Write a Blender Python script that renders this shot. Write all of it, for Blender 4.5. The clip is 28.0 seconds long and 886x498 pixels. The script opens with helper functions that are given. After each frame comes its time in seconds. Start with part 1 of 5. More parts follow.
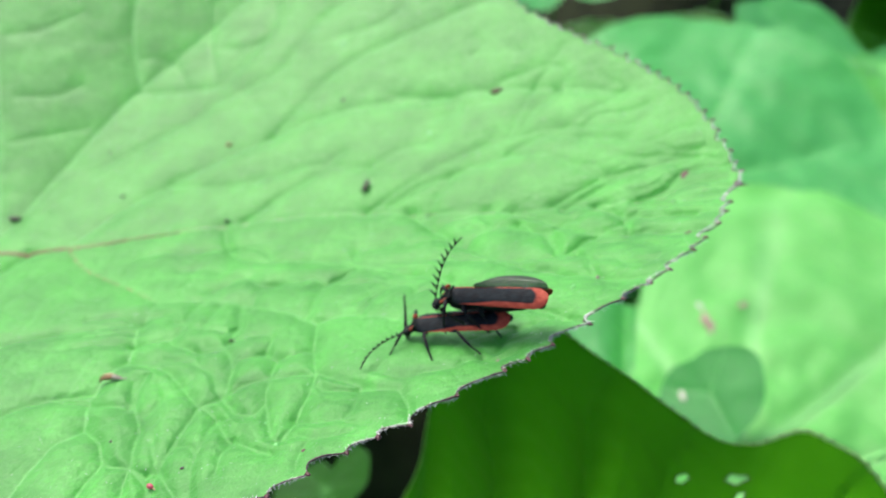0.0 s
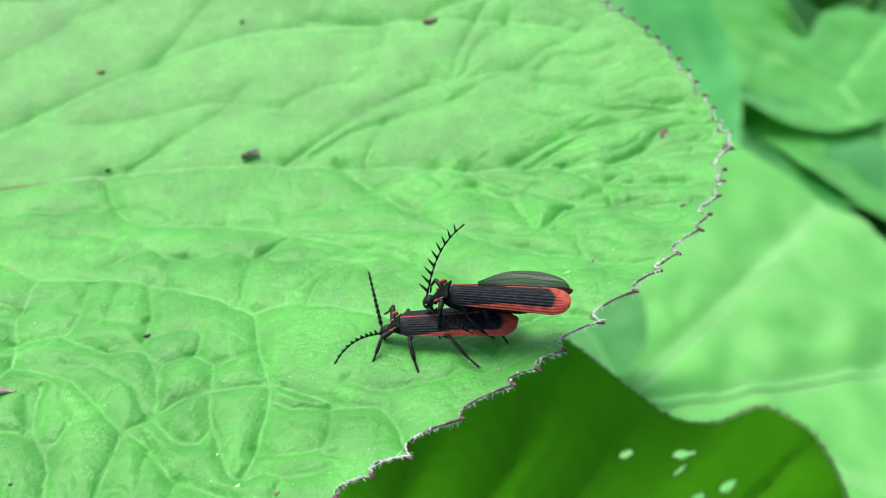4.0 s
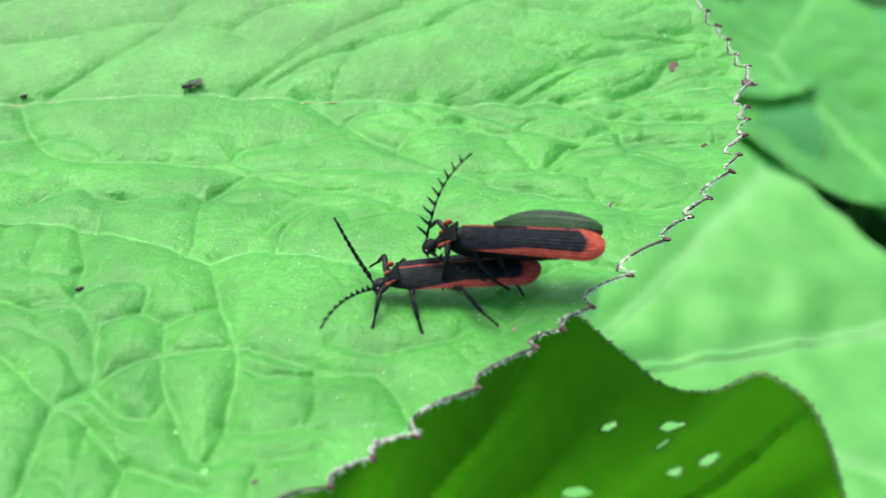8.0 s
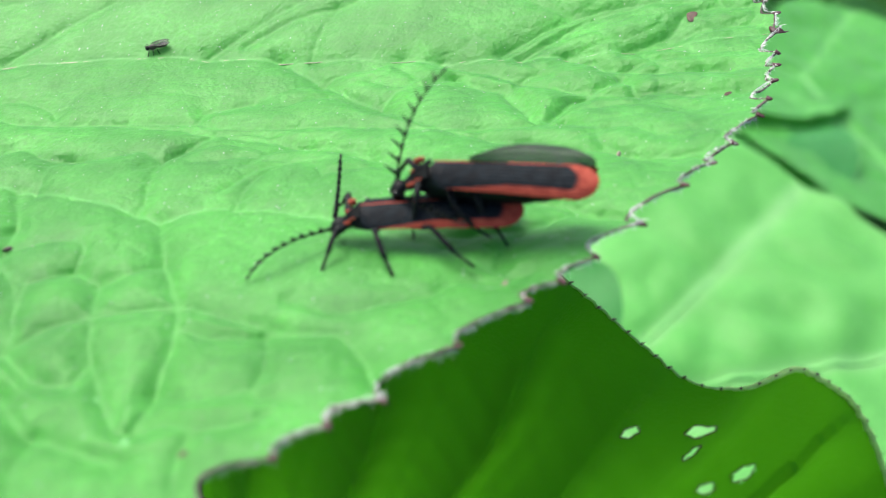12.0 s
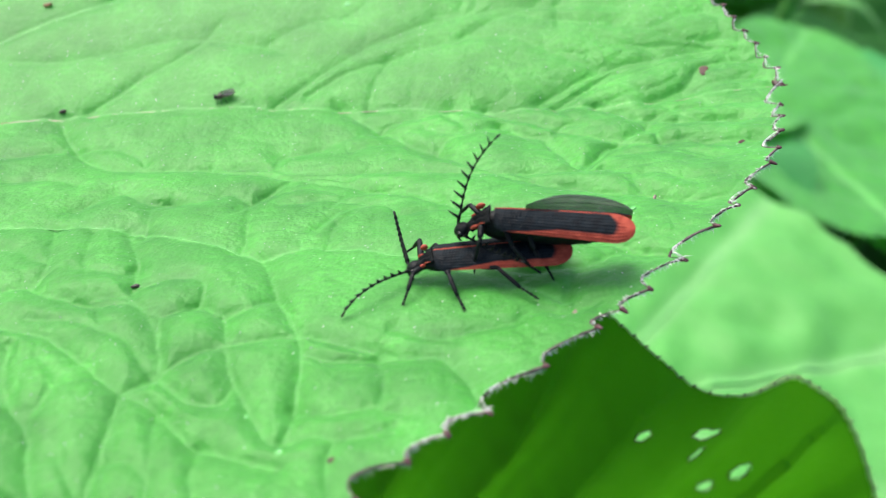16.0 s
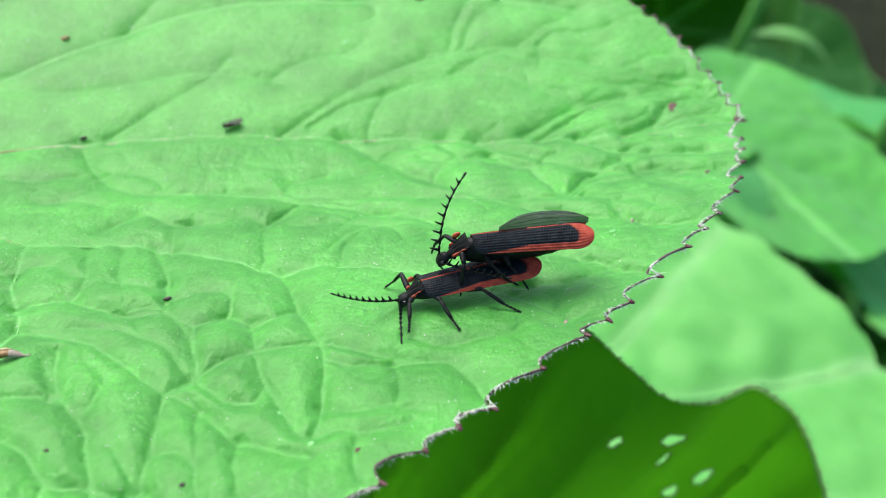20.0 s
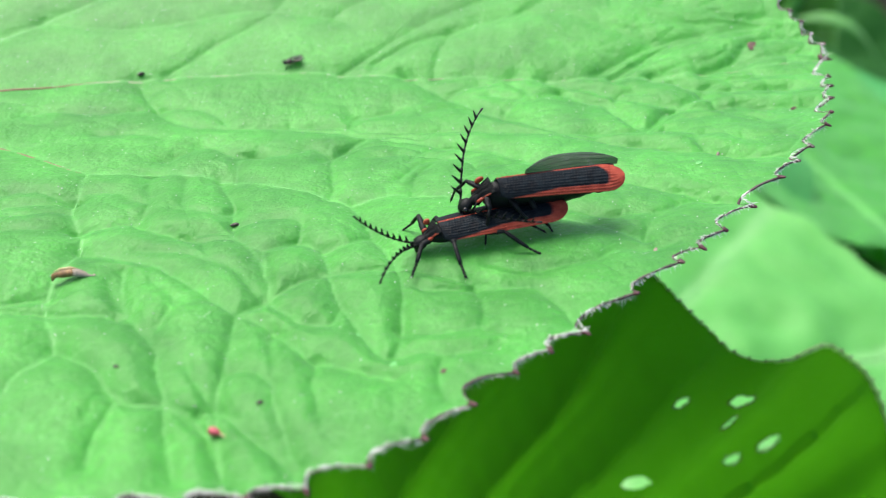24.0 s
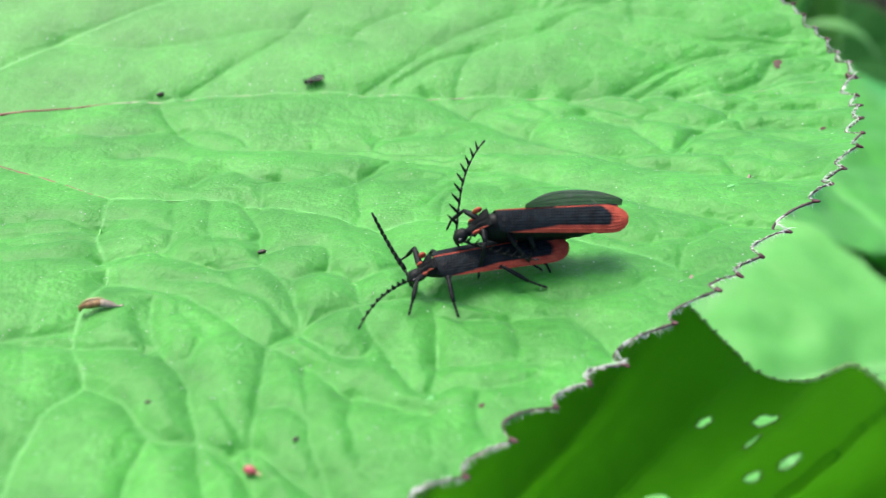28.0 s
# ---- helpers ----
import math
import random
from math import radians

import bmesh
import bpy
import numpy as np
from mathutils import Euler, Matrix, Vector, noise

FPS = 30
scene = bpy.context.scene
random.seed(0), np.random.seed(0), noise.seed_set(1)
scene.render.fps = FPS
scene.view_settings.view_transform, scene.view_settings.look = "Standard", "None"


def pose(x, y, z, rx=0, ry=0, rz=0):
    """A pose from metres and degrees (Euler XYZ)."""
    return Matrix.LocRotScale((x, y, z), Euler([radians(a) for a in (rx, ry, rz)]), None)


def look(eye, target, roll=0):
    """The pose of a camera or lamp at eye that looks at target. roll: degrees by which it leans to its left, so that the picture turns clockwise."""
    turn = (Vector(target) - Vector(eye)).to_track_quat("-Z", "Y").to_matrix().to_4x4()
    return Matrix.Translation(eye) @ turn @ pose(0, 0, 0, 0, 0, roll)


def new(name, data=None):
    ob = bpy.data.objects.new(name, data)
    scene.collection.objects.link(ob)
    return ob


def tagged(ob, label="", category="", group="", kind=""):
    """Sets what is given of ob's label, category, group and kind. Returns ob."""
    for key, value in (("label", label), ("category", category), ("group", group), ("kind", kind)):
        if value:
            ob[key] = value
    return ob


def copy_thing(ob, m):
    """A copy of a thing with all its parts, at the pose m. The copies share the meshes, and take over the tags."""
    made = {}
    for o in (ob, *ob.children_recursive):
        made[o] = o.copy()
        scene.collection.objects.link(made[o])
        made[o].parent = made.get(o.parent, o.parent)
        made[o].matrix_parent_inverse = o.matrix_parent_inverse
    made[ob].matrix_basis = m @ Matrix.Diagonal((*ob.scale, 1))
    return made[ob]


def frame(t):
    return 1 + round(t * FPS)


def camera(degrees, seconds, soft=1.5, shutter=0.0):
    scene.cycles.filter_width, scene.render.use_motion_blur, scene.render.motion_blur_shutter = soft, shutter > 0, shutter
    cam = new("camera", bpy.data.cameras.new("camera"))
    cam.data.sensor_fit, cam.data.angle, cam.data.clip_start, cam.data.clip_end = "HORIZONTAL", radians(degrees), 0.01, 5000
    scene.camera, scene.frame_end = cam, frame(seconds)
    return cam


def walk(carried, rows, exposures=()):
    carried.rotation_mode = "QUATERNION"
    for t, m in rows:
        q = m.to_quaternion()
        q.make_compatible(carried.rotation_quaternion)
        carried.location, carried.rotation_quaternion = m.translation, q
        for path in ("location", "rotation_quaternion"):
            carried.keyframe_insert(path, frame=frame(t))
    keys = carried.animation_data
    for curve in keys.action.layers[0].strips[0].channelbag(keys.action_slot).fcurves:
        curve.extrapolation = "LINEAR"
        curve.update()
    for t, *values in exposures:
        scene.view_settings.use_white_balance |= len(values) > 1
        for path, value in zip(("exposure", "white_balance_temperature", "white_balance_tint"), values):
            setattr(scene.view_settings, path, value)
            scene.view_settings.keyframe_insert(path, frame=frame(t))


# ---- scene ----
cam = camera(46.9, 28.0, soft=0.6)
cam.data.dof.use_dof = True
cam.data.dof.focus_distance = 0.091
cam.data.dof.aperture_fstop = 31.0
PATH = [
    (0.0, 0.00004, 0.00004, 0.40002, 52.013, -0.002, -0.004),
    (0.5, -0.00900, 0.01695, 0.39581, 48.238, -3.693, -4.285),
    (1.0, -0.01768, 0.02614, 0.38479, 46.032, -7.464, -7.044),
    (1.5, -0.01281, 0.03088, 0.38124, 46.086, -9.578, -8.401),
    (2.0, -0.01715, 0.02919, 0.38331, 46.043, -10.749, -8.862),
    (2.5, -0.02438, 0.02857, 0.38492, 46.852, -10.546, -8.419),
    (3.0, -0.03147, 0.02340, 0.39647, 47.353, -8.883, -7.954),
    (3.5, -0.02224, 0.02386, 0.40006, 47.357, -7.312, -7.845),
    (4.0, -0.01725, 0.02217, 0.39288, 46.713, -7.749, -8.458),
    (4.5, -0.01196, 0.02319, 0.38601, 46.268, -8.175, -9.005),
    (6.5, -0.02369, 0.03364, 0.37716, 43.971, -13.227, -12.847),
    (7.0, -0.02373, 0.03195, 0.37791, 44.630, -12.730, -12.334),
    (7.5, -0.02476, 0.03376, 0.37928, 44.977, -12.371, -12.022),
    (8.0, -0.02145, 0.03260, 0.37923, 45.625, -11.816, -11.843),
    (8.5, -0.01975, 0.03139, 0.38050, 45.936, -11.481, -11.661),
    (9.0, -0.01851, 0.02818, 0.38136, 46.363, -10.983, -11.323),
    (9.5, -0.01888, 0.02960, 0.38118, 46.467, -10.552, -11.035),
    (10.0, -0.02087, 0.03474, 0.37651, 46.619, -10.284, -11.148),
    (10.5, -0.01513, 0.03911, 0.37275, 46.848, -9.960, -11.433),
    (11.0, -0.01315, 0.03721, 0.36663, 47.541, -10.368, -11.316),
    (11.5, -0.01286, 0.03414, 0.36684, 47.801, -10.690, -11.097),
    (12.0, -0.01478, 0.03488, 0.36708, 48.116, -10.258, -10.926),
    (12.5, -0.01732, 0.03432, 0.36971, 48.071, -10.514, -10.848),
    (14.5, -0.01860, 0.03339, 0.37175, 48.581, -10.007, -10.444),
    (15.0, -0.02321, 0.03299, 0.37001, 48.975, -10.311, -10.500),
    (15.5, -0.02589, 0.03210, 0.37023, 49.042, -10.678, -11.121),
    (16.0, -0.02703, 0.02958, 0.37489, 48.987, -11.458, -13.262),
    (16.5, -0.03362, 0.02644, 0.38095, 49.520, -13.072, -15.610),
    (17.0, -0.03174, 0.02487, 0.38023, 49.798, -13.612, -16.097),
    (17.5, -0.03478, 0.02567, 0.38032, 49.817, -13.761, -16.127),
    (18.0, -0.03204, 0.02392, 0.38131, 49.927, -13.314, -15.905),
    (18.5, -0.03134, 0.02489, 0.38089, 49.983, -13.199, -15.834),
    (19.0, -0.03083, 0.02450, 0.38144, 50.267, -13.073, -15.734),
    (19.5, -0.03132, 0.02407, 0.38095, 50.383, -13.081, -15.413),
    (20.0, -0.03415, 0.02334, 0.37978, 50.702, -13.289, -15.066),
    (20.5, -0.03824, 0.02409, 0.37832, 50.611, -13.367, -14.650),
    (21.0, -0.03802, 0.02180, 0.37718, 50.568, -13.302, -14.537),
    (21.5, -0.03474, 0.02226, 0.37546, 50.482, -13.089, -14.322),
    (22.0, -0.03428, 0.02100, 0.37256, 50.302, -13.019, -13.966),
    (22.5, -0.03752, 0.02276, 0.37295, 50.388, -13.142, -13.773),
    (24.5, -0.03691, 0.02415, 0.37093, 50.259, -12.763, -13.550),
    (25.0, -0.04276, 0.02501, 0.37215, 50.242, -12.898, -13.463),
    (25.5, -0.04252, 0.02477, 0.37080, 50.286, -12.989, -13.557),
    (26.0, -0.04128, 0.02691, 0.36960, 50.222, -12.950, -13.763),
    (26.5, -0.03800, 0.02389, 0.36948, 50.579, -13.045, -13.873),
    (27.0, -0.03922, 0.02526, 0.37012, 50.493, -13.159, -13.748),
    (27.5, -0.04050, 0.02448, 0.36977, 50.468, -12.999, -13.627),
    (28.0, -0.03907, 0.02638, 0.37133, 50.513, -12.706, -13.698),
]
walk(cam, [(t, pose(x, y, z, rx, ry, rz)) for t, x, y, z, rx, ry, rz in PATH])

# ---- light ----
SUN_EL, SUN_AZ = radians(53), radians(-35)
world = bpy.data.worlds.new("overcast_sky")
scene.world = world
world.use_nodes = True
sky = world.node_tree.nodes.new("ShaderNodeTexSky")
sky.sky_type, sky.sun_disc = "NISHITA", False
sky.sun_elevation, sky.sun_rotation = SUN_EL, SUN_AZ
sky.air_density, sky.dust_density, sky.ozone_density = 1.0, 4.0, 1.2
back = world.node_tree.nodes["Background"]
back.inputs["Strength"].default_value = 0.14
world.node_tree.links.new(sky.outputs["Color"], back.inputs["Color"])
sun_data = bpy.data.lights.new("sun", "SUN")
sun_data.energy, sun_data.angle, sun_data.color = 2.0, radians(36), (1.0, 0.97, 0.92)
sun = new("sun", sun_data)
sun.matrix_world = look((math.sin(SUN_AZ) * math.cos(SUN_EL), math.cos(SUN_AZ) * math.cos(SUN_EL), math.sin(SUN_EL)), (0, 0, 0))
scene.view_settings.exposure = 0.9

MM = 0.001


# ---- materials ----
def nodes_of(name):
    m = bpy.data.materials.new(name)
    m.use_nodes = True
    nt = m.node_tree
    return m, nt, nt.nodes["Principled BSDF"], nt.nodes["Material Output"]


def node(nt, kind, **values):
    n = nt.nodes.new(kind)
    for key, value in values.items():
        n.inputs[key].default_value = value
    return n


def ramp(nt, source, stops):
    r = nt.nodes.new("ShaderNodeValToRGB")
    while len(r.color_ramp.elements) < len(stops):
        r.color_ramp.elements.new(0.5)
    for e, (at, col) in zip(r.color_ramp.elements, stops):
        e.position, e.color = at, (*col, 1)
    nt.links.new(source, r.inputs["Fac"])
    return r


def mixed(nt, fac, a, b):
    m = nt.nodes.new("ShaderNodeMix")
    m.data_type = "RGBA"
    for key, value in ((0, fac), (6, a), (7, b)):
        if isinstance(value, (float, int)):
            m.inputs[key].default_value = value
        elif isinstance(value, tuple):
            m.inputs[key].default_value = (*value, 1)
        else:
            nt.links.new(value, m.inputs[key])
    return m.outputs[2]


def math_node(nt, op, a, b):
    m = nt.nodes.new("ShaderNodeMath")
    m.operation = op
    for i, value in enumerate((a, b)):
        if isinstance(value, (float, int)):
            m.inputs[i].default_value = value
        else:
            nt.links.new(value, m.inputs[i])
    return m.outputs[0]


def leaf_material(name, dark, light, vein, through_col, translucent=0.35, rough=0.42, grain=1.0, gloss=0.45, down=0.0, net=0.0):
    """A thin green blade: mottled at two scales, paler along its veins, with cellular relief and light shining through."""
    m, nt, bsdf, out = nodes_of(name)
    co = nt.nodes.new("ShaderNodeTexCoord").outputs["Object"]
    blotch = node(nt, "ShaderNodeTexNoise", Scale=150.0, Detail=8.0, Roughness=0.66)
    fine = node(nt, "ShaderNodeTexNoise", Scale=1700.0, Detail=6.0, Roughness=0.75)
    cell = node(nt, "ShaderNodeTexVoronoi", Scale=620.0 * grain)
    cell.feature = "DISTANCE_TO_EDGE"
    cell2 = node(nt, "ShaderNodeTexVoronoi", Scale=2300.0)
    for n in (blotch, fine, cell, cell2):
        nt.links.new(co, n.inputs["Vector"])
    base = ramp(nt, blotch.outputs["Fac"], [(0.36, dark), (0.64, light)]).outputs["Color"]
    grainy = mixed(nt, ramp(nt, fine.outputs["Fac"], [(0.38, (0, 0, 0)), (0.64, (1.0, 1.0, 1.0))]).outputs["Color"], base, tuple(0.6 * c for c in light))
    at = nt.nodes.new("ShaderNodeAttribute")
    at.attribute_name = "vein"
    veined = mixed(nt, at.outputs["Fac"], grainy, vein)
    # the finest veinlets: two nets of pale lines, broken here and there
    wide = node(nt, "ShaderNodeTexVoronoi", Scale=330.0)
    wide.feature = "DISTANCE_TO_EDGE"
    bend = node(nt, "ShaderNodeTexNoise", Scale=700.0, Detail=2.0)
    nt.links.new(co, bend.inputs["Vector"])
    nudge = nt.nodes.new("ShaderNodeVectorMath")
    nudge.operation = "MULTIPLY_ADD"
    nt.links.new(bend.outputs["Color"], nudge.inputs[0])
    nudge.inputs[1].default_value = (0.0009, 0.0009, 0.0009)
    nt.links.new(co, nudge.inputs[2])
    nt.links.new(nudge.outputs[0], wide.inputs["Vector"])
    nt.links.new(nudge.outputs[0], cell.inputs["Vector"])
    lines = ramp(nt, wide.outputs["Distance"], [(0.0, (1, 1, 1)), (0.045, (0, 0, 0))]).outputs["Color"]
    thin = ramp(nt, cell.outputs["Distance"], [(0.0, (0.55, 0.55, 0.55)), (0.07, (0, 0, 0))]).outputs["Color"]
    gaps = ramp(nt, blotch.outputs["Fac"], [(0.40, (0.4, 0.4, 0.4)), (0.60, (1, 1, 1))]).outputs["Color"]
    web = math_node(nt, "MULTIPLY", math_node(nt, "MAXIMUM", lines, thin), math_node(nt, "MULTIPLY", gaps, net))
    veined = mixed(nt, web, veined, vein)
    nt.links.new(veined, bsdf.inputs["Base Color"])
    bsdf.inputs["Roughness"].default_value = rough
    bsdf.inputs["Specular IOR Level"].default_value = gloss
    # fine down on the upper side
    bsdf.inputs["Sheen Weight"].default_value, bsdf.inputs["Sheen Roughness"].default_value = down, 0.45
    bsdf.inputs["Sheen Tint"].default_value = (0.8, 1.0, 0.86, 1)
    edge = ramp(nt, cell.outputs["Distance"], [(0.0, (0, 0, 0)), (0.09, (1, 1, 1))]).outputs["Color"]
    relief = math_node(nt, "ADD", math_node(nt, "MULTIPLY", edge, 0.10), math_node(nt, "ADD", math_node(nt, "MULTIPLY", cell2.outputs["Distance"], 0.45), math_node(nt, "MULTIPLY", fine.outputs["Fac"], 0.6)))
    bump = node(nt, "ShaderNodeBump", Strength=0.65, Distance=0.00018)
    nt.links.new(relief, bump.inputs["Height"])
    nt.links.new(bump.outputs["Normal"], bsdf.inputs["Normal"])
    tr = nt.nodes.new("ShaderNodeBsdfTranslucent")
    glow = mixed(nt, math_node(nt, "MULTIPLY", at.outputs["Fac"], 0.8), through_col, tuple(0.45 * c for c in through_col))
    nt.links.new(glow, tr.inputs["Color"])
    mix = nt.nodes.new("ShaderNodeMixShader")
    mix.inputs[0].default_value = translucent
    nt.links.new(bsdf.outputs[0], mix.inputs[1])
    nt.links.new(tr.outputs[0], mix.inputs[2])
    nt.links.new(mix.outputs[0], out.inputs["Surface"])
    return m


def plain_material(name, a, b, scale, rough=0.5, metal=0.0, bump_d=0.00005, spec=0.5):
    """Two tones mixed by noise, with a fine relief."""
    m, nt, bsdf, out = nodes_of(name)
    co = nt.nodes.new("ShaderNodeTexCoord").outputs["Object"]
    big = node(nt, "ShaderNodeTexNoise", Scale=scale, Detail=5.0)
    small = node(nt, "ShaderNodeTexNoise", Scale=scale * 9, Detail=2.0)
    nt.links.new(co, big.inputs["Vector"])
    nt.links.new(co, small.inputs["Vector"])
    tone = ramp(nt, math_node(nt, "ADD", math_node(nt, "MULTIPLY", big.outputs["Fac"], 0.7), math_node(nt, "MULTIPLY", small.outputs["Fac"], 0.3)), [(0.35, a), (0.65, b)])
    nt.links.new(tone.outputs["Color"], bsdf.inputs["Base Color"])
    bsdf.inputs["Roughness"].default_value, bsdf.inputs["Metallic"].default_value = rough, metal
    bsdf.inputs["Specular IOR Level"].default_value = spec
    bump = node(nt, "ShaderNodeBump", Strength=0.5, Distance=bump_d)
    nt.links.new(small.outputs["Fac"], bump.inputs["Height"])
    nt.links.new(bump.outputs["Normal"], bsdf.inputs["Normal"])
    return m


LEAF = leaf_material("leaf_green", (0.026, 0.20, 0.017), (0.078, 0.46, 0.048), (0.19, 0.60, 0.15), (0.15, 0.66, 0.05), 0.22, 0.47, 1.0, 0.42, 0.26, 0.22)
# butterbur green darkened in colour, standing in for shade below the main leaf
LEAF_SHADE = leaf_material("leaf_shaded_green", (0.009, 0.085, 0.004), (0.017, 0.125, 0.006), (0.035, 0.2, 0.01), (0.085, 0.40, 0.007), 0.42, 0.55, 1.0, 0.2)
LEAF_PALE = leaf_material("leaf_pale", (0.13, 0.54, 0.10), (0.19, 0.66, 0.15), (0.36, 0.74, 0.30), (0.20, 0.70, 0.06), 0.36, 0.48, 1.0, 0.4)
LEAF_GREY = leaf_material("leaf_bluish", (0.05, 0.38, 0.075), (0.075, 0.46, 0.10), (0.13, 0.54, 0.15), (0.12, 0.56, 0.06), 0.3, 0.45)
LEAF_ROUND = leaf_material("leaf_mid_green", (0.03, 0.25, 0.05), (0.045, 0.31, 0.065), (0.08, 0.38, 0.1), (0.07, 0.4, 0.04), 0.3, 0.5)
# darkest leaf green: the deep shade among lower leaves is put into the colour
LEAF_DEEP_SHADE = leaf_material("leaf_deep_shade", (0.012, 0.09, 0.012), (0.022, 0.13, 0.018), (0.04, 0.18, 0.03), (0.04, 0.25, 0.02), 0.3, 0.6, 1.0, 0.15)
VEIN_PINK = plain_material("vein_pinkish", (0.34, 0.44, 0.24), (0.46, 0.40, 0.28), 400, 0.5)
VEIN_RED = plain_material("vein_reddish", (0.17, 0.035, 0.035), (0.28, 0.10, 0.07), 300, 0.5)
VEIN_PALE = plain_material("vein_pale_green", (0.12, 0.46, 0.09), (0.18, 0.52, 0.14), 400, 0.5)
RIM = plain_material("leaf_rim_woolly", (0.022, 0.012, 0.012), (0.17, 0.13, 0.12), 900, 0.95)
TOOTH = plain_material("tooth_purple", (0.035, 0.010, 0.014), (0.11, 0.028, 0.036), 900, 0.5)
HAIR = plain_material("leaf_hair_white", (0.55, 0.58, 0.5), (0.8, 0.82, 0.75), 900, 0.5)
STALK = plain_material("stalk_green", (0.08, 0.22, 0.04), (0.14, 0.3, 0.07), 120, 0.5)
STALK_DIM = plain_material("stalk_dark_green", (0.05, 0.20, 0.03), (0.09, 0.30, 0.05), 120, 0.6)
SOIL = plain_material("soil_dark", (0.006, 0.008, 0.004), (0.022, 0.028, 0.012), 40, 0.95, bump_d=0.01, spec=0.1)
LITTER = plain_material("litter_brown", (0.05, 0.03, 0.02), (0.12, 0.08, 0.05), 90, 0.8)
BLACK = plain_material("chitin_black", (0.002, 0.0027, 0.003), (0.006, 0.008, 0.009), 1500, 0.5, bump_d=0.00006, spec=0.2)
VELVET = plain_material("chitin_black_dull", (0.002, 0.0027, 0.003), (0.007, 0.009, 0.010), 1800, 0.7, bump_d=0.00012, spec=0.12)
RED = plain_material("chitin_red", (0.32, 0.036, 0.014), (0.46, 0.07, 0.028), 1200, 0.45)
HUSK = plain_material("husk_brown", (0.10, 0.045, 0.015), (0.42, 0.24, 0.08), 500, 0.5)
PINK = plain_material("seed_crimson", (0.36, 0.04, 0.06), (0.50, 0.10, 0.12), 700, 0.4)
CREAM = plain_material("stalk_cream", (0.5, 0.38, 0.15), (0.6, 0.5, 0.3), 700, 0.5)
DARKBIT = plain_material("speck_dark", (0.018, 0.014, 0.012), (0.07, 0.045, 0.035), 900, 0.5)
STAIN = plain_material("spot_brown", (0.04, 0.016, 0.010), (0.11, 0.05, 0.03), 1400, 0.6)
SCAR = plain_material("scar_pale", (0.08, 0.46, 0.08), (0.22, 0.56, 0.20), 900, 0.35)
LITTER_PINK = plain_material("litter_pinkish", (0.22, 0.10, 0.09), (0.42, 0.34, 0.28), 300, 0.8)
ASHEN = plain_material("lichen_pale", (0.4, 0.4, 0.33), (0.65, 0.65, 0.55), 300, 0.8)


def elytron_material():
    """Black wing case with a red border and tip; the border follows the case's own length and breadth."""
    m, nt, bsdf, out = nodes_of("elytron_black_red")
    uvn = nt.nodes.new("ShaderNodeUVMap").outputs["UV"]
    sep = nt.nodes.new("ShaderNodeSeparateXYZ")
    nt.links.new(uvn, sep.inputs[0])
    co = nt.nodes.new("ShaderNodeTexCoord").outputs["Object"]
    noi = node(nt, "ShaderNodeTexNoise", Scale=1500.0, Detail=3.0)
    nt.links.new(co, noi.inputs["Vector"])
    wob = math_node(nt, "MULTIPLY", math_node(nt, "SUBTRACT", noi.outputs["Fac"], 0.5), 0.03)
    length, breadth = math_node(nt, "ADD", sep.outputs["X"], wob), math_node(nt, "ADD", sep.outputs["Y"], wob)
    def step(x, lo, hi):
        r = nt.nodes.new("ShaderNodeMapRange")
        nt.links.new(x, r.inputs[0])
        r.inputs[1].default_value, r.inputs[2].default_value = lo, hi
        return r.outputs[0]
    tip = step(math_node(nt, "ADD", length, math_node(nt, "MULTIPLY", math_node(nt, "POWER", math_node(nt, "ABSOLUTE", math_node(nt, "SUBTRACT", breadth, 0.45), 0.0), 2.0), 0.35)), 0.86, 0.89)
    lower = math_node(nt, "ADD", breadth, math_node(nt, "MULTIPLY", math_node(nt, "MINIMUM", length, 0.45), 0.7))
    side = math_node(nt, "MULTIPLY", step(lower, 1.03, 1.07), step(length, 0.05, 0.10))
    seam = math_node(nt, "SUBTRACT", 1.0, step(breadth, 0.025, 0.042))
    red = math_node(nt, "MAXIMUM", math_node(nt, "MAXIMUM", tip, side), seam)
    dark = ramp(nt, noi.outputs["Fac"], [(0.35, (0.002, 0.004, 0.006)), (0.7, (0.006, 0.012, 0.016))]).outputs["Color"]
    warm = ramp(nt, noi.outputs["Fac"], [(0.3, (0.24, 0.038, 0.022)), (0.7, (0.38, 0.072, 0.042))]).outputs["Color"]
    nt.links.new(mixed(nt, red, dark, warm), bsdf.inputs["Base Color"])
    bsdf.inputs["Roughness"].default_value = 0.55
    bsdf.inputs["Specular IOR Level"].default_value = 0.13
    pits = node(nt, "ShaderNodeTexVoronoi", Scale=2600.0)
    nt.links.new(co, pits.inputs["Vector"])
    bump = node(nt, "ShaderNodeBump", Strength=0.6, Distance=0.00008)
    nt.links.new(pits.outputs["Distance"], bump.inputs["Height"])
    nt.links.new(bump.outputs["Normal"], bsdf.inputs["Normal"])
    return m


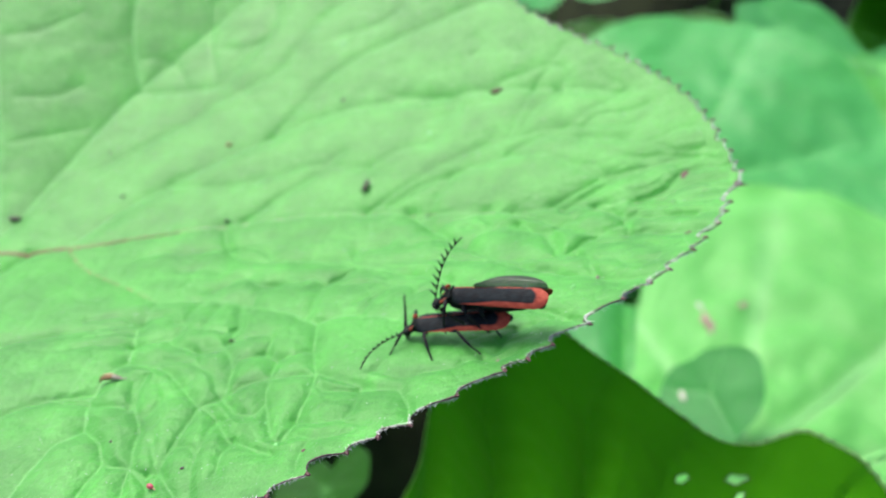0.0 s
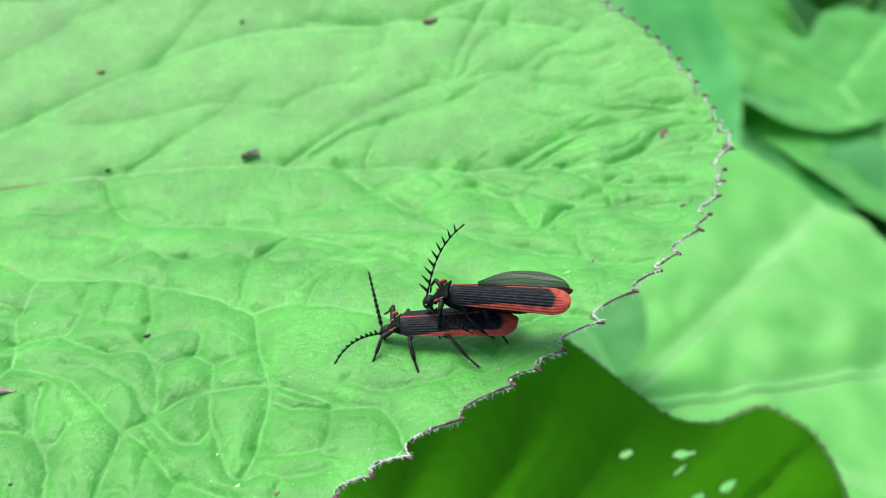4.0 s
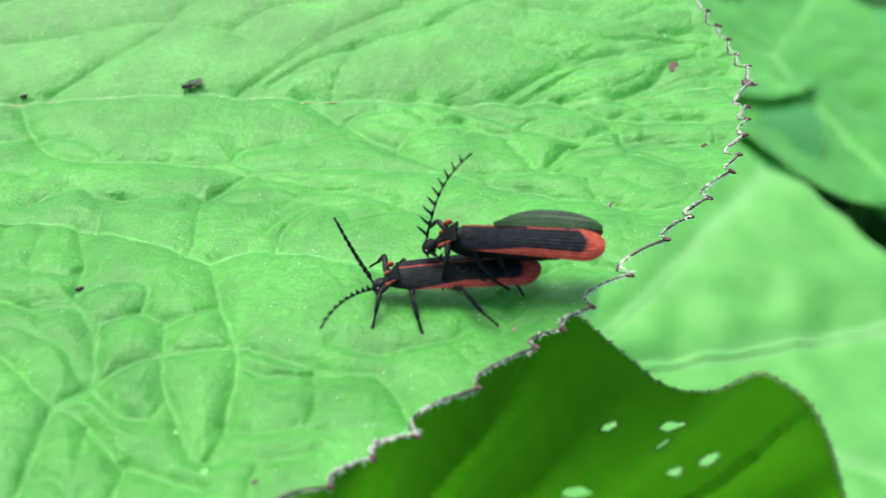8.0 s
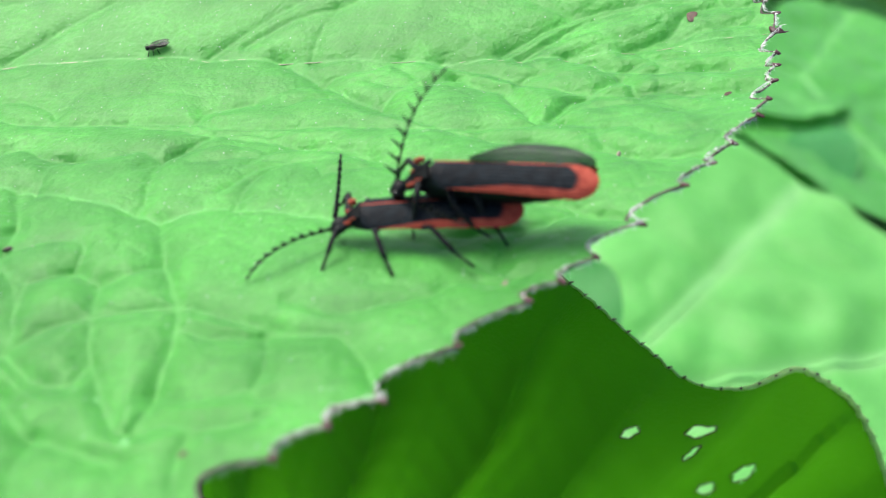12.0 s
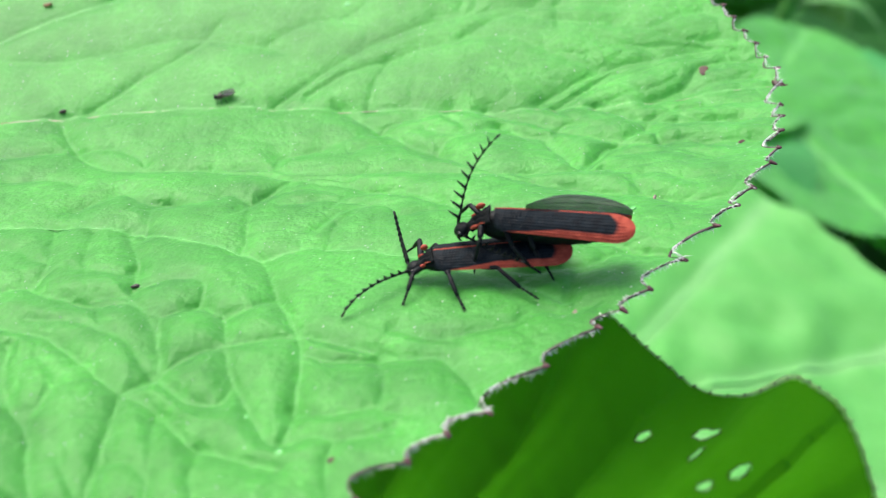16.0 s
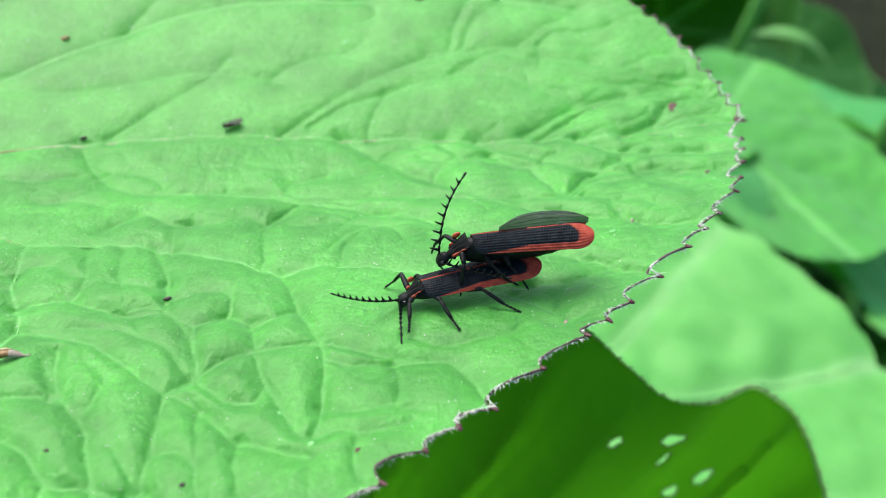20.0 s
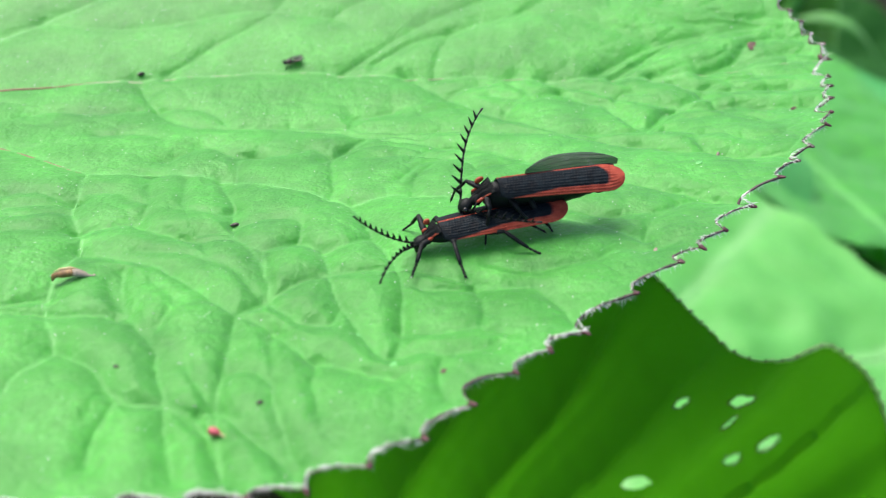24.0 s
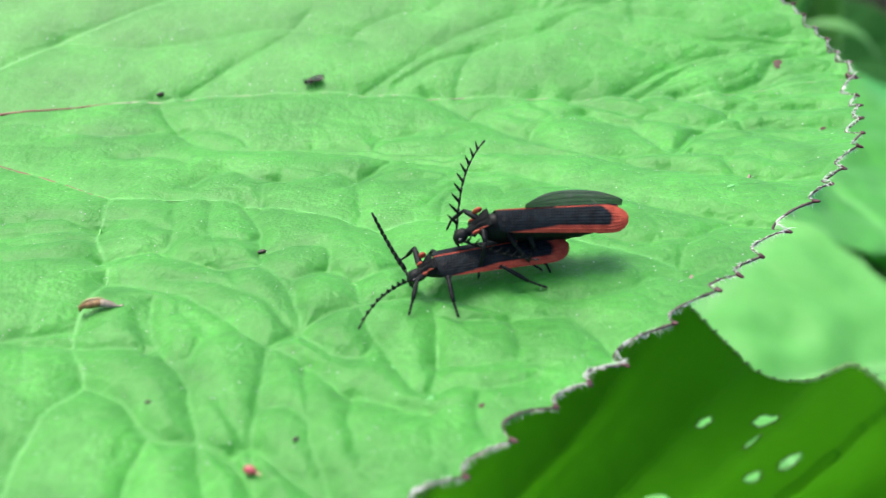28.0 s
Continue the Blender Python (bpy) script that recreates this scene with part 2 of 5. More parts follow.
def membrane_material():
    """Smoky, folded flight wing that lets some light through."""
    m, nt, bsdf, out = nodes_of("wing_smoky")
    co = nt.nodes.new("ShaderNodeTexCoord").outputs["Object"]
    wave = node(nt, "ShaderNodeTexNoise", Scale=700.0, Detail=3.0)
    nt.links.new(co, wave.inputs["Vector"])
    tone = ramp(nt, wave.outputs["Fac"], [(0.35, (0.008, 0.009, 0.010)), (0.7, (0.030, 0.030, 0.032))]).outputs["Color"]
    nt.links.new(tone, bsdf.inputs["Base Color"])
    bsdf.inputs["Roughness"].default_value = 0.42
    bsdf.inputs["Specular IOR Level"].default_value = 0.2
    clear = nt.nodes.new("ShaderNodeBsdfTransparent")
    mix = nt.nodes.new("ShaderNodeMixShader")
    mix.inputs[0].default_value = 0.12
    nt.links.new(bsdf.outputs[0], mix.inputs[1])
    nt.links.new(clear.outputs[0], mix.inputs[2])
    nt.links.new(mix.outputs[0], out.inputs["Surface"])
    return m


ELYTRON, MEMBRANE = elytron_material(), membrane_material()


def clear_wing_material():
    """A fly's clear, faintly grey wing."""
    m, nt, bsdf, out = nodes_of("fly_wing_clear")
    co = nt.nodes.new("ShaderNodeTexCoord").outputs["Object"]
    veiny = node(nt, "ShaderNodeTexNoise", Scale=2200.0, Detail=3.0)
    nt.links.new(co, veiny.inputs["Vector"])
    tone = ramp(nt, veiny.outputs["Fac"], [(0.4, (0.05, 0.05, 0.045)), (0.6, (0.14, 0.14, 0.12))]).outputs["Color"]
    nt.links.new(tone, bsdf.inputs["Base Color"])
    bsdf.inputs["Roughness"].default_value = 0.25
    clear = nt.nodes.new("ShaderNodeBsdfTransparent")
    mix = nt.nodes.new("ShaderNodeMixShader")
    mix.inputs[0].default_value = 0.45
    nt.links.new(bsdf.outputs[0], mix.inputs[1])
    nt.links.new(clear.outputs[0], mix.inputs[2])
    nt.links.new(mix.outputs[0], out.inputs["Surface"])
    return m


FLY_WING = clear_wing_material()
from mathutils.bvhtree import BVHTree


# ---- building helpers ----
def thing(name, m, label, category, group="", kind=""):
    e = new(name)
    e.empty_display_size = 0.002
    e.matrix_basis = m
    return tagged(e, label, category, group, kind)


def mesh_of(name, verts, faces, material, smooth=True):
    me = bpy.data.meshes.new(name)
    me.from_pydata([tuple(v) for v in verts], [], [tuple(f) for f in faces])
    me.materials.append(material)
    if smooth:
        me.polygons.foreach_set("use_smooth", [True] * len(me.polygons))
    me.update()
    return me


def part(name, me, parent, label="", m=None):
    ob = new(name, me)
    ob.parent = parent
    if m is not None:
        ob.matrix_basis = m
    return tagged(ob, label)


def tube(points, radii, sides=8, flat=1.0, caps=True):
    """Vertices and faces of a tapered tube along points."""
    pts = [Vector([float(c) for c in p]) for p in points]
    verts, faces = [], []
    prev = None
    for i, p in enumerate(pts):
        d = (pts[min(i + 1, len(pts) - 1)] - pts[max(i - 1, 0)]).normalized()
        a = prev - d * prev.dot(d) if prev else d.cross(Vector((0, 0, 1)) if abs(d.z) < 0.9 else Vector((1, 0, 0)))
        a.normalize()
        prev = a.copy()
        b = d.cross(a)
        for k in range(sides):
            w = 2 * math.pi * k / sides
            verts.append(p + float(radii[i]) * (math.cos(w) * a + flat * math.sin(w) * b))
    for i in range(len(pts) - 1):
        for k in range(sides):
            q = (k + 1) % sides
            faces.append((i * sides + k, i * sides + q, (i + 1) * sides + q, (i + 1) * sides + k))
    if caps:
        faces.append(tuple(reversed(range(sides))))
        faces.append(tuple(range((len(pts) - 1) * sides, len(pts) * sides)))
    return verts, faces


def blob(rx, ry, rz, centre=(0, 0, 0), rings=9, sides=14, squash=None):
    """An ellipsoid along x; squash(t) scales the cross-section for t from -1 (back) to 1 (front)."""
    verts, faces = [], []
    for i in range(rings):
        t = -math.cos(math.pi * i / (rings - 1))
        r = math.sqrt(max(0.0004, 1 - t * t)) * (squash(t) if squash else 1)
        for k in range(sides):
            w = 2 * math.pi * k / sides
            verts.append((centre[0] + rx * t, centre[1] + ry * r * math.cos(w), centre[2] + rz * r * math.sin(w)))
    for i in range(rings - 1):
        for k in range(sides):
            q = (k + 1) % sides
            faces.append((i * sides + k, i * sides + q, (i + 1) * sides + q, (i + 1) * sides + k))
    faces.append(tuple(reversed(range(sides))))
    faces.append(tuple(range((rings - 1) * sides, rings * sides)))
    return verts, faces


def joined(pieces):
    verts, faces = [], []
    for v, f in pieces:
        n = len(verts)
        verts += list(v)
        faces += [tuple(i + n for i in g) for g in f]
    return verts, faces


# ---- the main leaf's form: u along the midrib, v across it ----
JX, JY, TURN = -0.0566, 0.1219, radians(-8.973)
CU, SU = math.cos(TURN), math.sin(TURN)
ROUND = (69.74, 16.67, -6.27, 10.38, -0.87, 2.33, 0.56, 1.49, 16.88, -7.36, -0.06, -0.24, 0.05, 0.76, 0.44)


def leaf_xy(u, v):
    return JX + CU * u - SU * v, JY + SU * u + CU * v


def leaf_uv(x, y):
    return CU * (x - JX) + SU * (y - JY), -SU * (x - JX) + CU * (y - JY)


def leaf_base(u, v):
    """Height of the blade: a shallow trough along the midrib, rising to its tip and sides."""
    a, b = u / 0.05, v / 0.05
    s = np.sqrt(b * b + 0.02)
    fold = np.maximum(0.0, -0.906 * (u + 0.016) + 0.423 * v - 0.0005)
    return 0.30 * fold * (1 - np.exp(-fold / 0.006)) + 0.30243 + 0.00664 * a - 0.00485 * b + 0.01117 * s + 0.00081 * a * s + 0.00277 * a * a + 0.002 * a * b + 0.00589 * b * s


def leaf_round(w):
    r = ROUND[0]
    for k in range(1, 8):
        r = r + ROUND[k] * np.cos(k * w) + ROUND[7 + k] * np.sin(k * w)
    swell = np.interp(np.degrees(w), (-75, -62, -56, -50, -46, -43, -38, -34, -26, -23, -19, -13, -9, -3, 1, 6, 20), (0, -0.2, 0.7, 1.0, 0.6, -0.2, -0.5, 0.2, 0.3, 0.5, 0.1, 0, 0.5, 0.4, 1.7, 0.4, 0))
    return (r + swell) * MM


def rim_table():
    """Length along the rim by angle."""
    w = np.linspace(-math.pi * 0.97, math.pi * 0.9, 6000)
    r = leaf_round(w)
    ds = np.hypot(np.diff(r * np.cos(w)), np.diff(r * np.sin(w)))
    return w, np.concatenate([[0], np.cumsum(ds)])


RIM_W, RIM_S = rim_table()


TOOTH_AT = (-175, -62.2, -59, -56.2, -53.4, -50.3, -47.1, -43.6, -40.2, -37.5, -35, -31, -26.9, -25, -23, -19.5, -16.5, -13.8, -12, -9.6, -7.8, -5.3, -3.6, -2.3, 0.4, 20, 60, 165)
TOOTH_NO = (-36,) + tuple(range(24)) + (38, 60, 108)


def tooth_count(w):
    """Which tooth stands at an angle: wide steps below, narrow ones about the tip."""
    d = np.degrees(w)
    return np.interp(d, TOOTH_AT, TOOTH_NO)


def scallop(w):
    """How far the rim falls back between two teeth."""
    f = tooth_count(w)
    step = 1.0 / np.maximum(1e-6, (tooth_count(w + 0.01) - tooth_count(w - 0.01)) / (0.02 * leaf_round(w)))
    s = f - np.floor(f)
    shape = np.where(s < 0.28, np.sin(0.5 * math.pi * np.minimum(s, 0.28) / 0.28) ** 0.7, np.cos(0.5 * math.pi * np.clip((s - 0.28) / 0.72, 0, 1)) ** 0.9)
    return 0.31 * np.minimum(step, 5.0 * MM) * shape * (0.9 + 0.25 * np.sin(np.floor(f) * 2.4))


def leaf_rim(w):
    return leaf_round(w) - scallop(w)


VEINS = []


def vein(width, *pts):
    """A vein through points (u, v) in millimetres, smoothed."""
    p = np.array(pts, float) * MM
    t = np.linspace(0, len(p) - 1, 6 * (len(p) - 1) + 1)
    q = []
    for x in t:
        i = min(int(x), len(p) - 2)
        f = x - i
        a, b, c, d = p[max(i - 1, 0)], p[i], p[i + 1], p[min(i + 2, len(p) - 1)]
        q.append(0.5 * (2 * b + (c - a) * f + (2 * a - 5 * b + 4 * c - d) * f * f + (3 * b - a - 3 * c + d) * f ** 3))
    VEINS.append((width, np.array(q)))


vein(1.0, (-30, -1), (-12, 0.6), (-1.3, 1.8), (10, 4.2), (22.9, 6.3), (38.5, 6.8), (51.5, 5.3), (66.7, 2.8), (78, 1.5), (95, 0.4))
vein(0.8, (-1.3, 1.8), (3, 9.4), (10.2, 16), (25, 25.1), (37.5, 29.1), (54.3, 28.7), (67.5, 27.1), (80, 22.6))
vein(0.9, (-20, 0), (-14.6, 5), (-10.9, 18.5), (-7.2, 29.6), (-3.1, 38.6), (2.8, 47.3), (10.7, 57.9), (22, 70))
vein(0.7, (-3.1, 38.6), (-8, 50), (-9.2, 61), (-8, 80))
vein(0.8, (-14.6, 5), (-17.7, 11.2), (-24.9, 29), (-41.8, 63.9))
vein(0.8, (-1.3, 1.8), (4.7, -4.4), (14, -10.2), (20.9, -14.7))
vein(0.6, (20.9, -14.7), (31.4, -15.2), (40.6, -19.2), (45, -21.4), (50, -20.8), (60, -25), (68, -31))
vein(0.6, (20.9, -14.7), (21.1, -22), (22.9, -28), (21.8, -32.7), (21.9, -37.3), (23.3, -41.4), (21.1, -45.6), (20, -56))
vein(0.5, (22.9, -28.6), (28.6, -30.9), (32.2, -34.1), (35.8, -38))
vein(0.4, (35.8, -38), (38.3, -39.5), (41.5, -43.6), (47, -46))
vein(0.4, (35.8, -38), (35.4, -42.9), (35.1, -47.7), (36, -54))
vein(0.4, (35.8, -38), (40.5, -34.3), (42.8, -33.4), (48.1, -33), (55, -36))
vein(0.4, (23.3, -41.4), (26.4, -43.9), (28.7, -47.1), (31.6, -47.8), (36, -51))
vein(0.3, (26.8, -32), (27.7, -37.4), (30.3, -41.6), (31.3, -46.3), (32.9, -54))
vein(0.3, (31.9, -26.1), (35.3, -27), (37.8, -33.2))
vein(0.3, (33, -16), (34.5, -21), (35, -27))
vein(0.5, (51.8, 5.4), (60.9, -4.2), (65.8, -9.8), (76, -16), (86, -20))
vein(0.4, (45, -21.4), (46.9, -29.7), (48.3, -35), (47.5, -42.3), (46, -43.4), (43.8, -37.9), (42.6, -33.6))
vein(0.4, (66.7, 2.8), (76.9, -4.8), (84.1, -7.5), (91, -9))
vein(0.3, (77.8, 1.4), (82.6, -2.3), (90.2, -4.1))
vein(0.4, (22.9, 5.6), (28, -2.6), (39.3, -4.5), (50.3, -8.7), (60, -14), (70, -22), (78, -27))
vein(0.5, (45, 6.8), (56.3, 15.1), (69.3, 17.8), (82, 16))
vein(0.5, (25, 25.1), (33.5, 38.4), (48.4, 45), (60, 48))
vein(0.3, (73.7, 1.9), (80.9, 6.2), (90.2, 7.9))
vein(0.3, (64.4, 17.9), (66.8, 26.2), (70.6, 34))
vein(0.4, (10.2, 16), (22, 15), (34, 17.5), (45, 15))
vein(0.3, (12, 34), (22, 40), (27, 50), (38, 60))
vein(0.3, (-5, 20), (3, 26), (12, 34), (14, 45))
vein(0.3, (-1, 60), (10, 75), (14, 88))
vein(0.3, (21.5, -35), (14, -38), (8, -45), (6, -55))
vein(0.3, (21.1, -20), (12, -22), (3, -26), (-6, -32), (-12, -40))
vein(0.4, (-8, 0.6), (-10, -14), (-14, -30), (-22, -44))

vein(0.35, (21.8, -25.2), (24.1, -24.7), (26.3, -24.3), (28.6, -25.9), (32.1, -27), (34.8, -27), (36, -28.1), (37.3, -29.3))
vein(0.25, (30.6, -26.5), (32.4, -27.7), (32.8, -29.6), (34.1, -31.2), (35.1, -32.1))
vein(0.2, (22.2, -18.3), (24.3, -18.7), (25.5, -20.2), (27.4, -21))
vein(0.2, (29.7, -22.2), (31.8, -22.5), (33.8, -22.9), (34.5, -21.9))
vein(0.2, (26.6, -14.9), (27.1, -18.3), (27.4, -21), (27.2, -23.8))
vein(0.18, (29.9, -15.8), (30.3, -20.6), (30.8, -22.8))
vein(0.35, (37.3, -29.3), (37.6, -32.3), (38.2, -34.6), (37.7, -36.2), (35.8, -37.9))
vein(0.3, (37.3, -29.3), (38.9, -28.7), (40.2, -28), (41.4, -28.9), (42.3, -29.5), (42.8, -33.1))
vein(0.22, (34.9, -25.2), (36.4, -24.6), (37.9, -24.2), (39.4, -24.5), (40.4, -25.6), (40.2, -28))
vein(0.2, (42.3, -29.5), (44, -29), (45.8, -27.8))
vein(0.28, (38.2, -34.6), (38.4, -36.8), (39.6, -38.1), (40.5, -39.2), (42.6, -39.5), (43.6, -37.7))
vein(0.25, (41.7, -43.6), (41.5, -46.2), (41.7, -49))
vein(0.28, (22, -37.1), (23.6, -37.6), (25.7, -37.7), (27.2, -37.9))
vein(0.2, (25.9, -33.3), (26.8, -36.3), (27.2, -37.9))
vein(0.18, (29, -33.4), (30.9, -35.8), (30.8, -37.2), (30.2, -39.3))
vein(0.2, (32.7, -43.6), (33.5, -45.7), (34.4, -47.4), (35.1, -48))
vein(0.3, (31.3, -47.5), (32.7, -48.2), (33.9, -48.5), (35.1, -48))
vein(0.3, (28.6, -47.2), (27.9, -49.2), (27.6, -51.3), (27.5, -52.8))
vein(0.25, (33.9, -48.5), (34.7, -50.6), (35.6, -53.6))
vein(0.32, (35.2, -48), (36.7, -49.7), (38.3, -51.4), (39.5, -52.9), (40.7, -54.4))
vein(0.22, (38.7, -46.3), (39, -48.8), (39.8, -51.5), (40.6, -53.5))
vein(0.18, (35.8, -44.4), (37.6, -44.8), (38.7, -46.3))
vein(0.2, (38.5, -39.8), (38.5, -43), (38.7, -46.3))
vein(0.3, (16.1, -36.4), (18.8, -36.9), (21.8, -37.1))
vein(0.2, (12.8, -19.3), (14.7, -19.1), (17.6, -18.6), (20.8, -19.7))
vein(0.2, (14.3, -23.3), (17, -22.8), (19.3, -22.1), (21.2, -22.1))
vein(0.18, (14.5, -26.2), (16.2, -25.7), (18.1, -25.6), (21.8, -25.2))
vein(0.25, (27.3, -28.8), (29.1, -29.3), (30.9, -29.5), (32.6, -30.3), (34.4, -31.7), (35.6, -32.8), (37.7, -36.2))
vein(0.28, (48.3, -35), (50.4, -35.9), (54, -36.1), (56.8, -36.1), (58.3, -36.6), (59.6, -38.6), (60.6, -41.3))
vein(0.22, (47.4, -43.7), (48.9, -43.2), (50.5, -44), (52.7, -43.9), (54.5, -43.1))
vein(0.18, (47.5, -40.5), (49.9, -41.4), (52.9, -41.3), (55.4, -42.2))
vein(0.22, (54.9, -33.1), (57.1, -34.1), (59.4, -34.4), (61.4, -33.9), (63.8, -33.4))
vein(0.2, (50.5, -44), (50.1, -46.3), (50.3, -48.6))
vein(0.2, (54, -36.1), (53.9, -39), (53.2, -41.4))
vein(0.22, (20.2, -5.9), (24.1, -5.6), (26.6, -6.8))
vein(0.22, (25.2, 0.1), (28.8, 0.3), (31, -0.7), (32.7, -2.4))
vein(0.28, (27.6, -11.6), (29.7, -9.7), (31.6, -8.7), (34.2, -10.7), (36.5, -10.8))
vein(0.22, (34.3, -12), (36.5, -10.8), (39.3, -11.1), (41.6, -10), (43.3, -11.8))
vein(0.28, (43.3, -11.8), (44.7, -10.3), (46.8, -7.8), (49.8, -7.5), (52, -8.6))
vein(0.18, (46, -13.1), (48.2, -12.7), (51.1, -12.5), (53.7, -14.1))
vein(0.2, (13, -1.2), (15.7, -0.2), (19.4, -1), (23.4, 0.1))
vein(0.2, (34.5, -17), (34.5, -13.9), (34.8, -11.6))
vein(0.2, (43.1, -20.5), (43.4, -16.5), (43.3, -11.8))
vein(0.2, (50.3, -20.8), (51.2, -16.9), (53.7, -14.1))
vein(0.22, (63.6, -33.4), (66, -32), (67.8, -32.7), (70.4, -31.9))
vein(0.2, (68, -31), (70.2, -27.3), (73.2, -25.8), (75.7, -25.8))
vein(0.2, (63.1, -25.1), (65.7, -27), (68.3, -27), (70.2, -27.3))
vein(0.3, (64.8, -9.6), (68.8, -10.3), (73.8, -11), (75.8, -10.6))
vein(0.32, (67.7, -0.1), (70.2, -2.5), (71.9, -4.4), (72.8, -7.3), (73.8, -11))
vein(0.25, (71.9, -4.4), (73.5, -2.1), (75.2, -1.4))
vein(0.28, (73.8, -11), (75.7, -8.6), (78.8, -5.8), (81.9, -3.4))
vein(0.22, (75.7, -8.6), (78.7, -9), (82.1, -9.7), (84.5, -11.9))
vein(0.28, (39.3, -4), (42, -4.4), (45.3, -4.8), (46.2, -2.8), (50, -1.8))
vein(0.28, (45.3, -4.8), (48.6, -6.4), (52.3, -7.1), (55.5, -7.2), (59.7, -7.8), (64.3, -9.6))
vein(0.2, (52.8, -3.1), (55.5, -1.9), (57.7, -2), (60.3, -4.5))
vein(0.22, (42.5, -13.1), (44.3, -10.8), (46.2, -9.9), (49.3, -9.7), (51.9, -11.5))
vein(0.22, (50.5, -14.1), (52, -12), (54.5, -10.8), (58, -11.8), (60.4, -13.9))
vein(0.25, (49.2, -17.9), (51.5, -14.9), (54, -14.3), (56, -15), (56.4, -17.3))
vein(0.18, (56.4, -16.9), (58.4, -16.2), (60.8, -16))
vein(0.2, (68.7, -10.8), (70.4, -13.6), (73.2, -14.6), (75.3, -16.4))
vein(0.2, (75.8, -10.6), (77.4, -12.9), (80.2, -13.7), (82.5, -15.9))
vein(0.2, (77.4, -12.9), (77.8, -15.9), (79.7, -18.1), (81.2, -19.5))
vein(0.22, (81.1, -9.5), (83.4, -8.4), (86.3, -9.1), (88.9, -10.5))
vein(0.22, (81.5, -2.6), (84.5, -1.2), (87.6, -1.4), (90.9, -1.3))
vein(0.2, (84.1, -0.4), (85.4, -1.9), (87.6, -4), (91.5, -4.9))
vein(0.2, (55.5, 0.6), (57.7, 2.2), (60.5, 2.7), (63.3, 3.7))
vein(0.2, (60.9, -4.7), (62.1, -2.3), (64.3, -1.6), (67.7, -0.1))
vein(0.35, (72.2, 2.8), (76.5, 5.6), (81.6, 7.1), (84.5, 7.4), (89.5, 6.7))
vein(0.3, (83.2, 1.4), (86.7, 2.5), (88.8, 5.1), (91.6, 5.6), (94.3, 5.1))
vein(0.22, (73.1, 10.3), (77, 9.3), (78.6, 7))
vein(0.4, (48.2, 7.9), (52.8, 10.6), (56.8, 11.8), (61.6, 13.4), (64.8, 14.2), (69.4, 16.7), (73.5, 15.7), (80.6, 13.3))
vein(0.22, (64.8, 14.2), (69.7, 13.3), (73.1, 10.9), (78.6, 7))
vein(0.32, (44.8, 30.6), (50.5, 29.4), (55.1, 27.7), (55.3, 25), (52.7, 24.4))
vein(0.32, (61.9, 17.9), (65.6, 17.9), (66.9, 21.2), (68.3, 23.6), (71, 25.6), (71.9, 28.2), (70.2, 30.7), (67.2, 30.8), (62.1, 29.7))
vein(0.22, (72.5, 17.5), (75.5, 20), (78.6, 21.4), (80.1, 23.7), (76.7, 26.8))
vein(0.25, (75.2, 14.2), (75.3, 17.4), (77.2, 19.1), (81.9, 18.3), (84.2, 19.2))
vein(0.25, (63.6, 40.7), (65.4, 36.8), (64.6, 34.7), (62.2, 35.9))
vein(0.18, (56.2, 40.2), (57.7, 37.7), (56.7, 35.9))
vein(0.22, (31.8, 46.2), (36.9, 46.3), (41.4, 48.9), (43, 51))
vein(0.28, (25.5, 7.3), (28.4, 9.7), (32, 13.2), (35.8, 16.3), (37.8, 19.5))
vein(0.18, (54.5, 21.7), (52.2, 19.3), (47.1, 18.5), (43.2, 15.7))
vein(0.25, (5.5, 56.8), (7.5, 47.9), (11.5, 38.5))
vein(0.28, (-2.9, 38), (4.8, 37.8), (12, 38.5), (15.7, 44.1), (18.3, 50), (17.4, 57.9))
vein(0.22, (-4.8, 44.7), (1.6, 44.3), (5.7, 38.4))
vein(0.18, (-23, 31.9), (-16.7, 33.9), (-12.7, 37))
vein(0.2, (-28.5, 43.7), (-23.2, 46.2), (-17.5, 51.2))
vein(0.18, (-20.5, 23.2), (-15.7, 25.8), (-9.9, 29))
vein(0.18, (9.5, 47), (14, 46.3), (17.9, 47.6))
vein(0.25, (60.1, 0.4), (62.7, -1.2), (66.5, -1.4), (71.9, -3.5), (73.6, -9.5))
vein(0.22, (71.9, -3.5), (74.3, -9.7), (77.7, -6.4), (81.8, -8.2), (85.3, -11.7))
vein(0.22, (79.6, 0.6), (81.8, -4), (82.4, -9.2))
vein(0.2, (84.5, -6.8), (87.7, -9.5), (90.3, -9))
vein(0.22, (84.4, 11.7), (87.4, 9.6), (90.9, 9), (93, 8))
vein(0.22, (80.6, 13.3), (84.4, 11.7), (88, 13.3), (91, 12.8))
vein(0.2, (79.2, 11), (83.7, 9.2), (88.1, 8.6), (93, 6.6))
vein(0.2, (86, 0.6), (89.4, -1.2), (94, -2.1))
vein(0.2, (86.7, 1.6), (90.2, 2.6), (94.2, 2.3))
vein(0.2, (81.1, -2.6), (85.9, -3.5), (89.9, -4.2), (92.7, -5.6))
vein(0.2, (62.1, 3.3), (64.1, -0.1), (62.7, -1.2))
vein(0.2, (54.6, 4.8), (55, 7.3), (56.8, 11.8))


